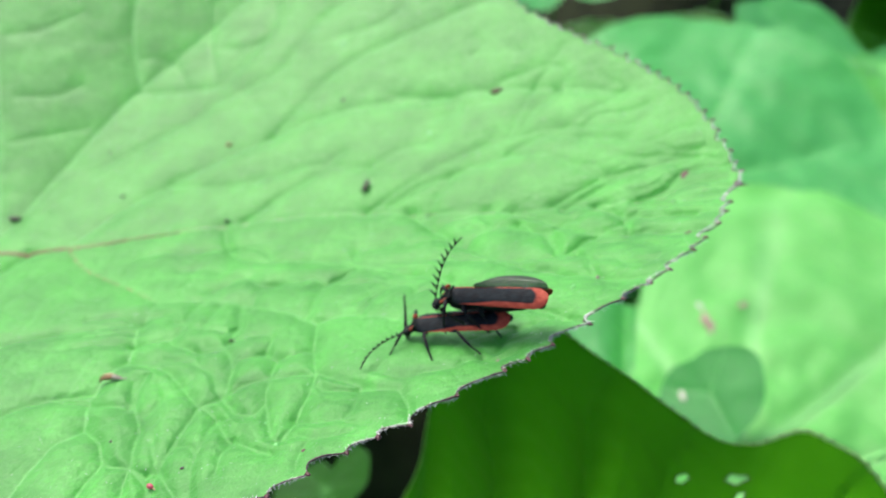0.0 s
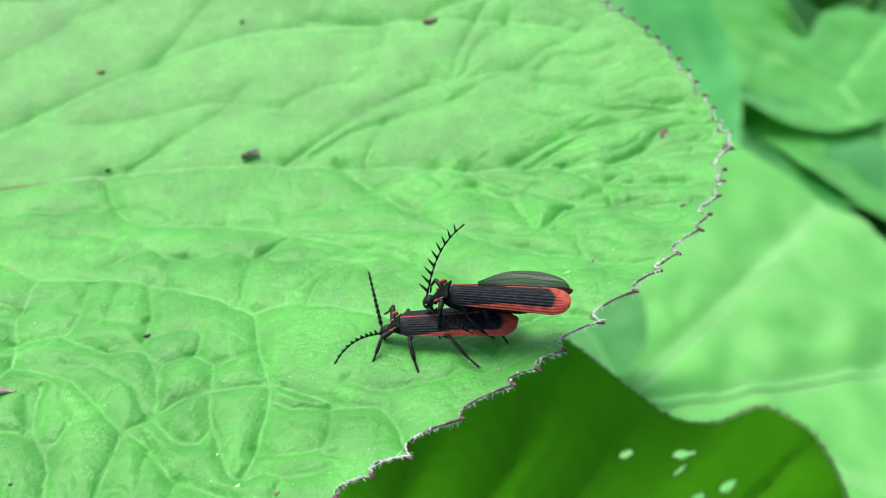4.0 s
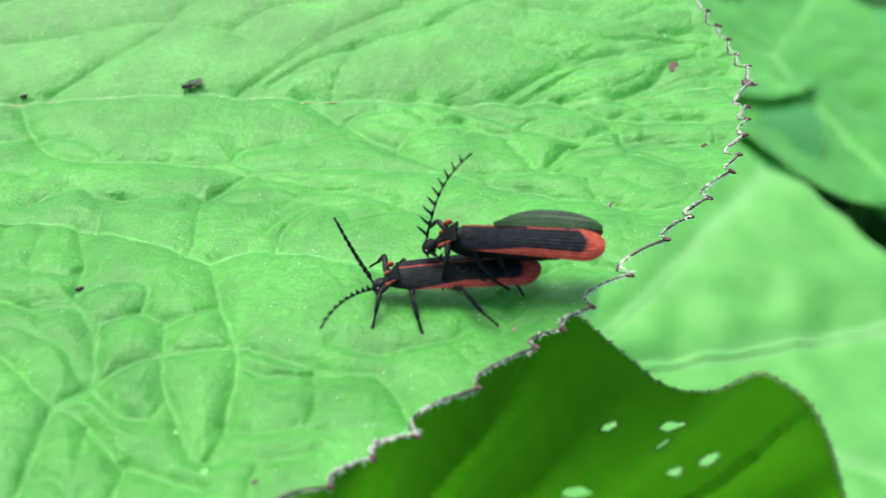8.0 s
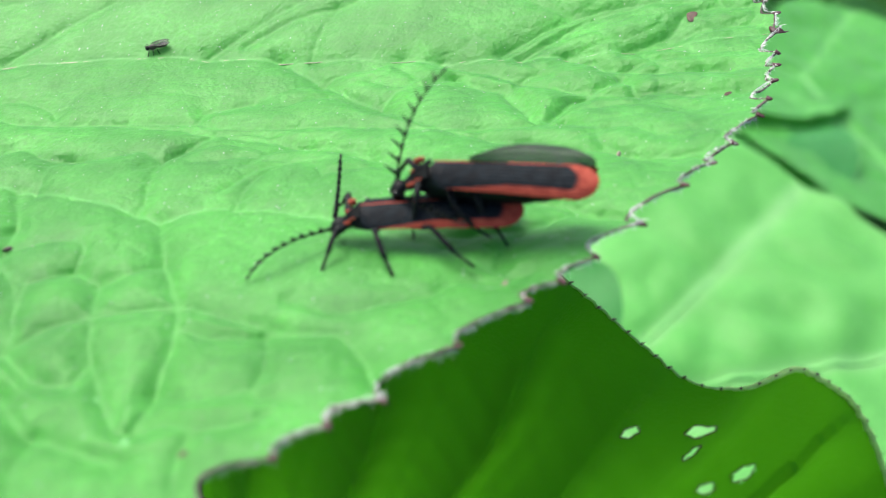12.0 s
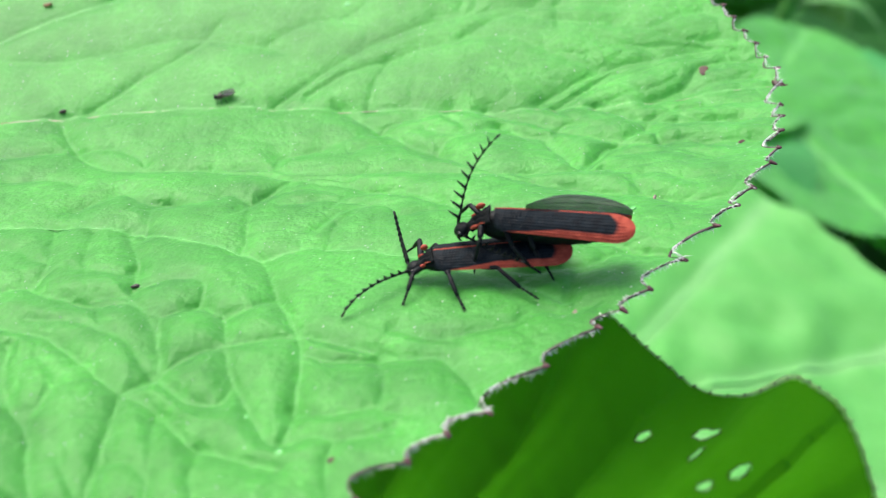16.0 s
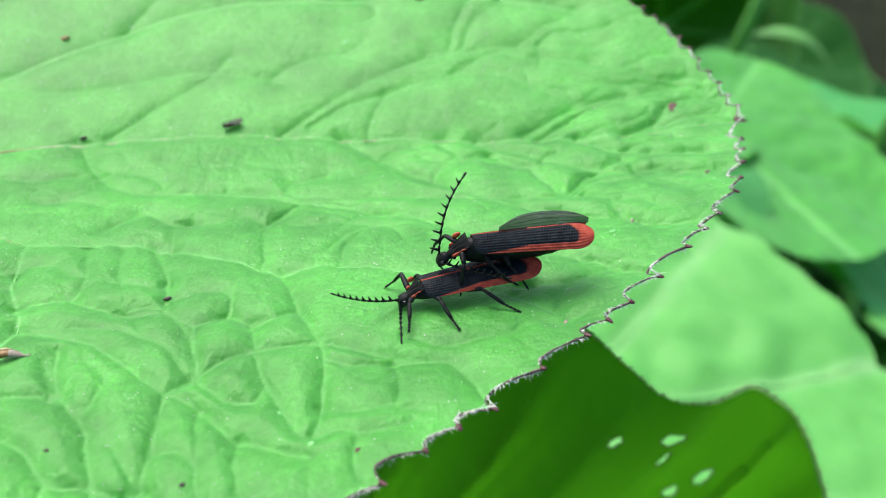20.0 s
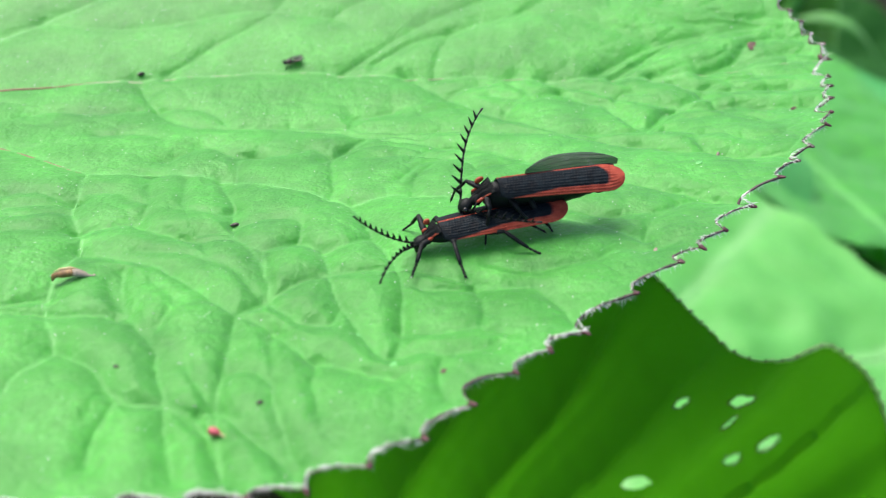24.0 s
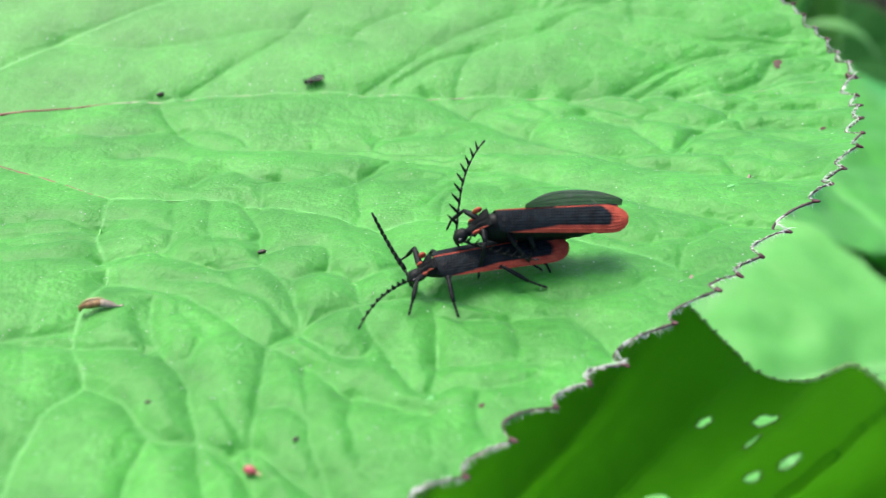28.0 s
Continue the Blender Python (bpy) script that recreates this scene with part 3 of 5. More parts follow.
def vein_distance(u, v, least=0.0, most=9.0):
    """Distance from the nearest vein of a range of widths, over arrays."""
    best = np.full(u.shape, 0.02)
    for width, q in VEINS:
        if not least <= width < most:
            continue
        reach = (9 if width > 0.5 else 5) * MM
        lo, hi = q.min(0) - reach, q.max(0) + reach
        near = np.nonzero((u > lo[0]) & (u < hi[0]) & (v > lo[1]) & (v < hi[1]))[0]
        if not len(near):
            continue
        nu, nv, dist = u[near], v[near], best[near]
        for a, b in zip(q[:-1], q[1:]):
            d = b - a
            pu, pv = nu - a[0], nv - a[1]
            t = np.clip((pu * d[0] + pv * d[1]) / (d @ d), 0, 1)
            dist = np.minimum(dist, np.hypot(pu - t * d[0], pv - t * d[1]))
        best[near] = dist
    return best


def cells(u, v, size, seed):
    """Distance to the wall of an irregular cell pattern, in shares of a cell."""
    rng = np.random.RandomState(seed)
    jit = rng.rand(64, 64, 2) * 0.8 + 0.1
    a, b = u / size, v / size
    ia, ib = np.floor(a).astype(int), np.floor(b).astype(int)
    f1, f2 = np.full(u.shape, 9.0), np.full(u.shape, 9.0)
    for i in (-1, 0, 1):
        for j in (-1, 0, 1):
            at = ((ia + i) % 64, (ib + j) % 64)
            p = jit[at]
            da, db = a - ia - i - p[..., 0], b - ib - j - p[..., 1]
            d = np.hypot(da, db)
            f2 = np.where(d < f1, f1, np.minimum(f2, d))
            f1 = np.minimum(f1, d)
    return f2 - f1


def lumps(u, v, size, seed):
    """Smooth random lumps from -1 to 1."""
    g = np.random.RandomState(seed).rand(64, 64) * 2 - 1
    a, b = u / size, v / size
    i, j = np.floor(a).astype(int), np.floor(b).astype(int)
    f, k = a - i, b - j
    f, k = f * f * (3 - 2 * f), k * k * (3 - 2 * k)
    top = g[i % 64, j % 64] * (1 - f) + g[(i + 1) % 64, j % 64] * f
    low = g[i % 64, (j + 1) % 64] * (1 - f) + g[(i + 1) % 64, (j + 1) % 64] * f
    return top * (1 - k) + low * k


def leaf_detail(u, v):
    """Relief over the base form, in metres, and the share of vein at each place: the blade is quilted between its veins."""
    wu = u + 0.16 * MM * lumps(u, v, 3.1 * MM, 31) + 0.09 * MM * lumps(u, v, 0.9 * MM, 32)
    wv = v + 0.16 * MM * lumps(u, v, 2.7 * MM, 33) + 0.09 * MM * lumps(u, v, 0.8 * MM, 34)
    d1, d2, d3 = vein_distance(wu, wv, 0.55), vein_distance(wu, wv, 0.27, 0.55), vein_distance(wu, wv, 0.0, 0.27)
    c1 = cells(wu, wv, 4.6 * MM, 3)
    c2 = cells(wu, wv, 1.5 * MM, 8)
    c3 = cells(0.55 * wu + 0.25 * wv, wv - 0.2 * wu, 2.3 * MM, 12)
    calm = 1 - 0.55 * np.clip((v - 4 * MM) / (9 * MM), 0.0, 1.0)
    tip = np.clip((u - 0.050) / 0.03, 0.0, 1.0)
    def valley(d, deep, wide):
        return -deep * MM * np.exp(-np.sqrt(d * d + (0.07 * MM) ** 2) / (wide * MM))
    z = valley(d1, 0.6, 1.9) + calm * (valley(d2, 0.92, 1.25) + valley(d3, 0.52, 0.8))
    z = z + calm * (0.10 * MM * (1 - np.exp(-c1 / 0.20)) + 0.034 * MM * (1 - np.exp(-c2 / 0.22)))
    z = z + tip * calm * 0.16 * MM * (1 - np.exp(-c3 / 0.25))
    z = z + 0.12 * MM * lumps(wu, wv, 6.5 * MM, 35) + 0.05 * MM * lumps(wu, wv, 2.3 * MM, 36) + 0.012 * MM * lumps(u, v, 0.9 * MM, 37)
    broken = np.clip(0.55 + 0.9 * lumps(u, v, 3.3 * MM, 39), 0.0, 1.0)
    def line(d, wide, much):
        return much * np.exp(-(d / wide) ** 2)
    share = np.maximum(np.maximum(line(d1, 0.14 * MM, 0.55), line(d2, 0.10 * MM, 0.24)), line(d3, 0.09 * MM, 0.16))
    share = np.maximum(share, broken * np.maximum(line(c1, 0.03, 0.2), np.maximum(line(c2, 0.07, 0.2), tip * line(c3, 0.04, 0.3))))
    return z, share


def leaf_z(u, v):
    u, v = np.atleast_1d(np.asarray(u, float)), np.atleast_1d(np.asarray(v, float))
    return leaf_base(u, v) + leaf_detail(u, v)[0]


def on_leaf(u, v, up=0.0):
    """World place over (u, v) of the main leaf, in metres."""
    x, y = leaf_xy(u, v)
    return Vector((x, y, float(leaf_z(u, v)[0]) + up))


def leaf_normal(u, v, e=0.0015):
    zu = (leaf_base(u + e, v) - leaf_base(u - e, v)) / (2 * e)
    zv = (leaf_base(u, v + e) - leaf_base(u, v - e)) / (2 * e)
    return Vector((-(CU * zu - SU * zv), -(SU * zu + CU * zv), 1)).normalized()


# ---- ground ----
def ground():
    rng = np.random.RandomState(4)
    ring = [0.0] + [0.05 * 1.17 ** i for i in range(70)]
    verts, faces, n = [], [], 64
    for i, r in enumerate(ring):
        for k in range(n):
            a = 2 * math.pi * k / n
            bump = 0.03 * noise.noise(Vector((r * math.cos(a) * 6, r * math.sin(a) * 6, 0))) if r < 4 else 0.0
            verts.append((0.1 + r * math.cos(a), 0.3 + r * math.sin(a), bump))
    for i in range(len(ring) - 1):
        for k in range(n):
            q = (k + 1) % n
            faces.append((i * n + k, i * n + q, (i + 1) * n + q, (i + 1) * n + k))
    ob = new("ground", mesh_of("ground", verts, faces, SOIL))
    tagged(ob, "dark damp soil under the leaves", "ground", kind="structure")


ground()


# ---- the main leaf ----
def main_leaf():
    ob = thing("butterbur_leaf", Matrix(), "large bright green toothed butterbur leaf with sunken veins", "leaf")
    step = 0.22 * MM
    us, vs = np.arange(-0.062, 0.100, step), np.arange(-0.080, 0.112, step)
    gu, gv = np.meshgrid(us, vs, indexing="ij")
    u, v = gu.ravel().copy(), gv.ravel().copy()
    r, w = np.hypot(u, v), np.arctan2(v, u)
    rim = leaf_rim(w)
    inside = r <= rim
    nv = len(vs)
    i, j = np.meshgrid(np.arange(len(us) - 1), np.arange(nv - 1), indexing="ij")
    quads = np.stack([i * nv + j, (i + 1) * nv + j, (i + 1) * nv + j + 1, i * nv + j + 1], -1).reshape(-1, 4)
    quads = quads[inside[quads].any(1)]
    out = ~inside
    u[out], v[out] = (rim * np.cos(w))[out], (rim * np.sin(w))[out]
    used = np.unique(quads)
    index = np.full(len(u), -1)
    index[used] = np.arange(len(used))
    u, v = u[used], v[used]
    rel, share = leaf_detail(u, v)
    x, y = leaf_xy(u, v)
    me = bpy.data.meshes.new("blade")
    me.from_pydata(np.stack([x, y, leaf_base(u, v) + rel], 1).tolist(), [], index[quads].tolist())
    me.materials.append(LEAF)
    me.polygons.foreach_set("use_smooth", [True] * len(me.polygons))
    me.attributes.new("vein", "FLOAT", "POINT").data.foreach_set("value", share.astype(np.float32))
    me.validate()
    me.update()
    part("blade", me, ob)
    # the woolly rim, a thin cord along the edge
    ws = np.interp(np.arange(0, RIM_S[-1], 0.2 * MM), RIM_S, RIM_W)
    rr = leaf_rim(ws) + 0.04 * MM
    ru, rv = rr * np.cos(ws), rr * np.sin(ws)
    x, y = leaf_xy(ru, rv)
    z = leaf_z(ru, rv) - 0.05 * MM
    rng = np.random.RandomState(2)
    thick = np.interp(np.arange(len(x)), np.arange(0, len(x) + 9, 4), rng.rand(len(np.arange(0, len(x) + 9, 4))))
    cord = tube(np.stack([x, y, z], 1), list(0.045 * MM + 0.06 * MM * thick + 0.04 * MM * rng.rand(len(x))), 7)
    part("margin", mesh_of("margin", *cord, RIM), ob, "woolly pale and purplish leaf margin")
    # white wool caught along the cord in tufts
    wool = []
    for k in range(2, len(x) - 2):
        inner = float(tooth_count(ws[k])) % 1.0
        if 0.05 < inner < 0.8 and math.sin(k * 0.113) + math.sin(k * 0.071 + 2) + 2.0 * rng.rand() > 1.3:
            for _ in range(3):
                o = Vector((x[k], y[k], z[k])) + Vector(rng.normal(0, 0.07, 3)) * MM + Vector((0, 0, 0.06 * MM))
                e = Vector(rng.normal(0, 1, 3)).normalized() * 0.2 * MM
                wool.append(tube([o - e, o + Vector(rng.normal(0, 0.03, 3)) * MM, o + e], [0.015 * MM, 0.032 * MM, 0.01 * MM], 4))
    tagged(part("rim_wool", mesh_of("rim_wool", *joined(wool), HAIR), ob, "whitish wool on the rim"), kind="stuff")
    # teeth
    f = tooth_count(RIM_W)
    whole = np.arange(-32, 104)
    tw = np.interp(whole, f, RIM_W)
    shapes = []
    for k in range(3):
        l, lean = (0.34 + 0.1 * k) * MM, (-0.05 - 0.06 * k) * MM
        shapes.append(mesh_of("tooth", *tube([(-0.15 * MM, 0, 0), (0.22 * l, 0, 0), (0.7 * l, lean * 0.5, 0.03 * MM), (l, lean, 0.06 * MM)], [0.3 * MM, 0.22 * MM, 0.19 * MM, 0.07 * MM], 6, 0.7), TOOTH))
    for n, a in enumerate(tw):
        q = leaf_round(a)
        p = on_leaf(q * math.cos(a), q * math.sin(a))
        part("tooth", shapes[n % 3], ob, m=Matrix.Translation(p) @ pose(0, 0, 0, 12 * math.sin(n * 2.1), -10 + 18 * math.sin(n * 1.3), math.degrees(a + TURN) - 8 + 14 * math.sin(n * 1.7)))
    part("tooth", mesh_of("tip_tooth", *tube([(-0.6 * MM, 0, 0), (0.1 * MM, 0, 0), (0.6 * MM, -0.05 * MM, 0), (1.1 * MM, 0.05 * MM, 0.1 * MM)], [0.6 * MM, 0.4 * MM, 0.18 * MM, 0.04 * MM], 8, 0.35), TOOTH), ob, "pointed purple tip", Matrix.Translation(on_leaf(*(leaf_round(0.0) * np.array([1.0, 0.005])))) @ pose(0, 0, 0, 0, 0, math.degrees(TURN)))
    # hairs on the rim
    hairs = []
    for a in np.interp(np.arange(0, RIM_S[-1], 0.04 * MM), RIM_S, RIM_W):
        if rng.rand() < 0.3 - 0.3 * math.sin(a * 61) * math.sin(a * 23) or abs(a) > 1.75:
            continue
        q = leaf_rim(a)
        uu, vv = q * math.cos(a), q * math.sin(a)
        xx, yy = leaf_xy(uu, vv)
        p = Vector((xx, yy, float(leaf_base(np.array(uu), np.array(vv)))))
        g = a + TURN + rng.normal(0, 0.7)
        d = Vector((math.cos(g), math.sin(g), rng.normal(-0.25, 0.5))) * (0.2 + 0.4 * rng.rand() ** 1.5) * MM
        s = Vector((-d.y, d.x, 0.3 * MM)).normalized() * 0.034 * MM
        hairs.append(((p - s, p + s, p + d), ((0, 1, 2),)))
    tagged(part("rim_hair", mesh_of("rim_hair", *joined(hairs), HAIR), ob, "fine white hairs on the rim"), kind="stuff")
    # glinting hairs over the blade
    specks = []
    for n in range(7000):
        uu, vv = rng.uniform(-0.02, 0.095), rng.uniform(-0.062, 0.06)
        if math.hypot(uu, vv) > float(leaf_rim(np.array(math.atan2(vv, uu)))) - MM:
            continue
        specks.append((uu, vv, rng.rand()))
    su, sv = np.array([s[0] for s in specks]), np.array([s[1] for s in specks])
    sx, sy = leaf_xy(su, sv)
    sz = leaf_z(su, sv)
    bits = []
    for k, (_, _, g) in enumerate(specks):
        p, r = Vector((sx[k], sy[k], sz[k])), (0.022 + 0.045 * g ** 4) * MM
        bits.append(([p + Vector(o) * r for o in ((1, 0, 0), (0, 1, 0), (-1, 0, 0), (0, -1, 0), (0.3, 0, 2.2))], ((0, 1, 4), (1, 2, 4), (2, 3, 4), (3, 0, 4))))
    tagged(part("leaf_hair", mesh_of("leaf_hair", *joined(bits), HAIR), ob, "scattered tiny glinting hairs"), kind="stuff")
    # the stronger veins as slightly raised cords
    for n, (width, q) in enumerate(VEINS):
        if width < 0.55:
            continue
        z = leaf_z(q[:, 0], q[:, 1])
        x, y = leaf_xy(q[:, 0], q[:, 1])
        t = np.linspace(1, 0.35, len(q))
        thick = t * (0.05 + 0.58 * (width - 0.55)) * MM
        cord = tube(np.stack([x, y, z - 0.7 * thick], 1), list(thick), 6)
        if n == 0:
            red = int(len(q) * 0.42)
            cord = tube(np.stack([x, y, z - 0.10 * t * MM], 1), list((0.03 + 0.17 * np.linspace(1, 0, len(q)) ** 1.6) * MM), 6)
            fade = np.linspace(1, 0, red) ** 0.8
            stump = tube(np.stack([x, y, z - 0.04 * MM + 0.02 * MM * t], 1)[:red], list((0.40 * fade + 0.05) * MM), 7)
            part("midrib_base", mesh_of("midrib_base", *stump, VEIN_RED), ob, "reddish lower part of the midrib")
        part("midrib" if n == 0 else "side_vein", mesh_of("side_vein", *cord, VEIN_RED if n == 5 else VEIN_PINK if n == 0 else VEIN_PALE), ob, "reddish side vein" if n == 5 else "")
    foot = on_leaf(-0.030, -0.001, -0.001)
    stalk = tube([foot + Vector(o) for o in ((0, 0, 0), (-0.02, 0.004, -0.02), (-0.04, 0.01, -0.1), (-0.05, 0.015, -0.32))], [0.003, 0.0032, 0.0036, 0.0045], 12)
    part("leaf_stalk", mesh_of("leaf_stalk", *stalk, STALK), ob, "grooved green leaf stalk")


main_leaf()


# ---- the leaf that hangs below it ----
def spline(xs, ys):
    """A smooth curve through a few stations."""
    def at(x):
        i = int(np.clip(np.searchsorted(xs, x) - 1, 0, len(xs) - 2))
        h = xs[i + 1] - xs[i]
        t = (x - xs[i]) / h
        m0 = (ys[i + 1] - ys[max(i - 1, 0)]) / (xs[i + 1] - xs[max(i - 1, 0)])
        m1 = (ys[min(i + 2, len(ys) - 1)] - ys[i]) / (xs[min(i + 2, len(xs) - 1)] - xs[i])
        return (1 + 2 * t) * (1 - t) ** 2 * ys[i] + t * (1 - t) ** 2 * h * m0 + t * t * (3 - 2 * t) * ys[i + 1] + t * t * (t - 1) * h * m1
    return at


HANG = Matrix(((0.988, -0.053, -0.146, 0.046), (-0.155, -0.339, -0.928, 0.094), (0.0, 0.939, -0.343, 0.2884), (0, 0, 0, 1)))


def hanging_leaf():
    """A leaf on edge under the main one: two lobes along its upper edge, eaten holes; a, b in its own plane, millimetres."""
    ob = thing("hanging_leaf", HANG, "shaded dark green leaf standing on edge, with eaten holes", "leaf")
    top = spline((-62, -54, -50, -46, -41, -37, -34, -31, -27, -23, -18, -13, -8.9, -3.4, 0.5, 4.3, 9, 13.7, 17.5, 20.8, 24.4, 30, 42), (-70, -38, -10, 8, 20, 22.5, 21.6, 18.6, 13.8, 10.4, 6.9, 3.8, 1.6, 2.8, 3.1, 2.3, -0.2, -3.6, -7.2, -11, -15.5, -24, -44))
    back = spline((-62, -40, -30, -21, -15, -8.9, -3.4, 0.5, 4.3, 9, 13.7, 20.8, 24.4, 32, 44), (-8, -9, -9.6, -8.2, -6.4, -4.1, -2.9, -4.6, -6.0, -5.8, -4.8, -0.6, 2.6, 5, 6))
    creases = (-68, -54, -40, -25.5, -13.5, 10.5, 34, 60)
    def fold(a, b):
        """Share of the way from one sunken side vein to the next, and how deep the blade sags between them."""
        q = a + 0.03 * (b + 20) + 0.8 * math.sin(b * 0.09) - 4.0 * math.exp((b - top(a)) / 6)
        i = max(k for k in range(len(creases) - 1) if creases[k] <= max(q, creases[0]))
        return min((q - creases[i]) / (creases[i + 1] - creases[i]), 1.0), (4, 4, 4.6, 4.4, 3.0, 5.5, 4)[i]
    def depth(a, b):
        down = max(top(a) - b, 0)
        d = back(a) + 3.2 * (1 - math.exp(-down / 11)) + 0.06 * down
        s, sag = fold(a, b)
        arc = 4 * s * (1 - s) + 0.10 * math.sin(2 * math.pi * s) - 0.06 * math.exp(-((s - 0.55) / 0.07) ** 2)
        return d - sag * (arc - 0.55) * (1 - math.exp(-down / 8)) + 1.6 + 0.12 * math.sin(a * 0.9 + b * 0.6)
    holes = ((-11.0, -9.3, 1.0, 1.3), (-3.4, -7.0, 1.7, 1.7), (-2.0, -13.5, 0.9, 1.9), (8.0, -21.1, 0.8, 3.0), (6.2, -28.5, 0.9, 2.2), (-6.2, -36.3, 2.0, 2.6))
    cols = np.arange(-61, 43.5, 0.55)
    rows = 190
    verts, faces, share = [], [], []
    edge = []
    for ci, a in enumerate(cols):
        t = top(a) + 0.28 * abs(math.sin(a * 1.7)) + 0.12 * math.sin(a * 4.1)
        for k in range(rows):
            b = -76 + (t + 76) * k / (rows - 1)
            verts.append((a * MM, b * MM, depth(a, b) * MM))
            s = fold(a, b)[0]
            share.append(0.25 * math.exp(-(min(s, 1 - s) / 0.03) ** 2))
        edge.append((a * MM, t * MM, depth(a, t) * MM))
    for ci in range(len(cols) - 1):
        for k in range(rows - 1):
            q = (ci * rows + k, (ci + 1) * rows + k, (ci + 1) * rows + k + 1, ci * rows + k + 1)
            ca, cb = (verts[q[0]][0] + verts[q[2]][0]) / 2 / MM, (verts[q[0]][1] + verts[q[2]][1]) / 2 / MM
            if any(((ca - x) / rx) ** 2 + ((cb - y) / ry) ** 2 < 1 + 0.2 * math.sin(5 * math.atan2(cb - y, ca - x) + x) for x, y, rx, ry in holes):
                continue
            faces.append(q)
    # blade in the darkened green, so part of its shade is colour
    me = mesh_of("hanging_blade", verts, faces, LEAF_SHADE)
    me.attributes.new("vein", "FLOAT", "POINT").data.foreach_set("value", np.array(share, np.float32))
    part("blade", me, ob)
    part("margin", mesh_of("margin", *tube(edge, [float(np.interp(p[0] / MM, (-6, 1), (0.13, 0.34))) * MM for p in edge], 6), RIM_GREEN), ob, "thin yellowish green margin")
    tooth = mesh_of("small_tooth", *tube([(0, -0.1 * MM, 0), (0, 0.3 * MM, 0), (0.1 * MM, 0.55 * MM, 0)], [0.17 * MM, 0.11 * MM, 0.02 * MM], 5), TOOTH)
    for n, a in enumerate(np.arange(-45, 36, 1.9)):
        t = top(a) + 0.28 * abs(math.sin(a * 1.7)) + 0.12 * math.sin(a * 4.1)
        lean = math.degrees(math.atan2(top(a + 0.3) - top(a - 0.3), 0.6))
        part("tooth", tooth, ob, m=pose(a * MM, t * MM, depth(a, t) * MM, 0, 0, lean))
    for x, y, rx, ry in holes[:5]:
        ring = [((x + rx * 1.04 * math.cos(w) * math.sqrt(1 + 0.2 * math.sin(5 * w + x))) * MM, (y + ry * 1.04 * math.sin(w) * math.sqrt(1 + 0.2 * math.sin(5 * w + x))) * MM, 0.0) for w in np.linspace(0, 2 * math.pi, 25)]
        ring = [(p, q, depth(p / MM, q / MM) * MM) for p, q, _ in ring]
        part("hole_rim", mesh_of("hole_rim", *tube(ring, [0.06 * MM + 0.08 * MM * abs(math.sin(k * 1.9 + x)) for k in range(25)], 5, caps=False), LITTER), ob, "browned rim of an eaten hole")
    stalk = tube([(-0.03, -0.074, 0.0), (-0.03, -0.11, -0.01), (-0.03, -0.17, -0.03), (-0.03, -0.33, -0.10)], [0.002, 0.0026, 0.003, 0.004], 10)
    part("leaf_stalk", mesh_of("leaf_stalk", *stalk, STALK), ob)


RIM_GREEN = leaf_material("rim_yellowish", (0.36, 0.58, 0.22), (0.5, 0.7, 0.36), (0.5, 0.7, 0.3), (0.6, 0.9, 0.35), 0.6, 0.5)
hanging_leaf()


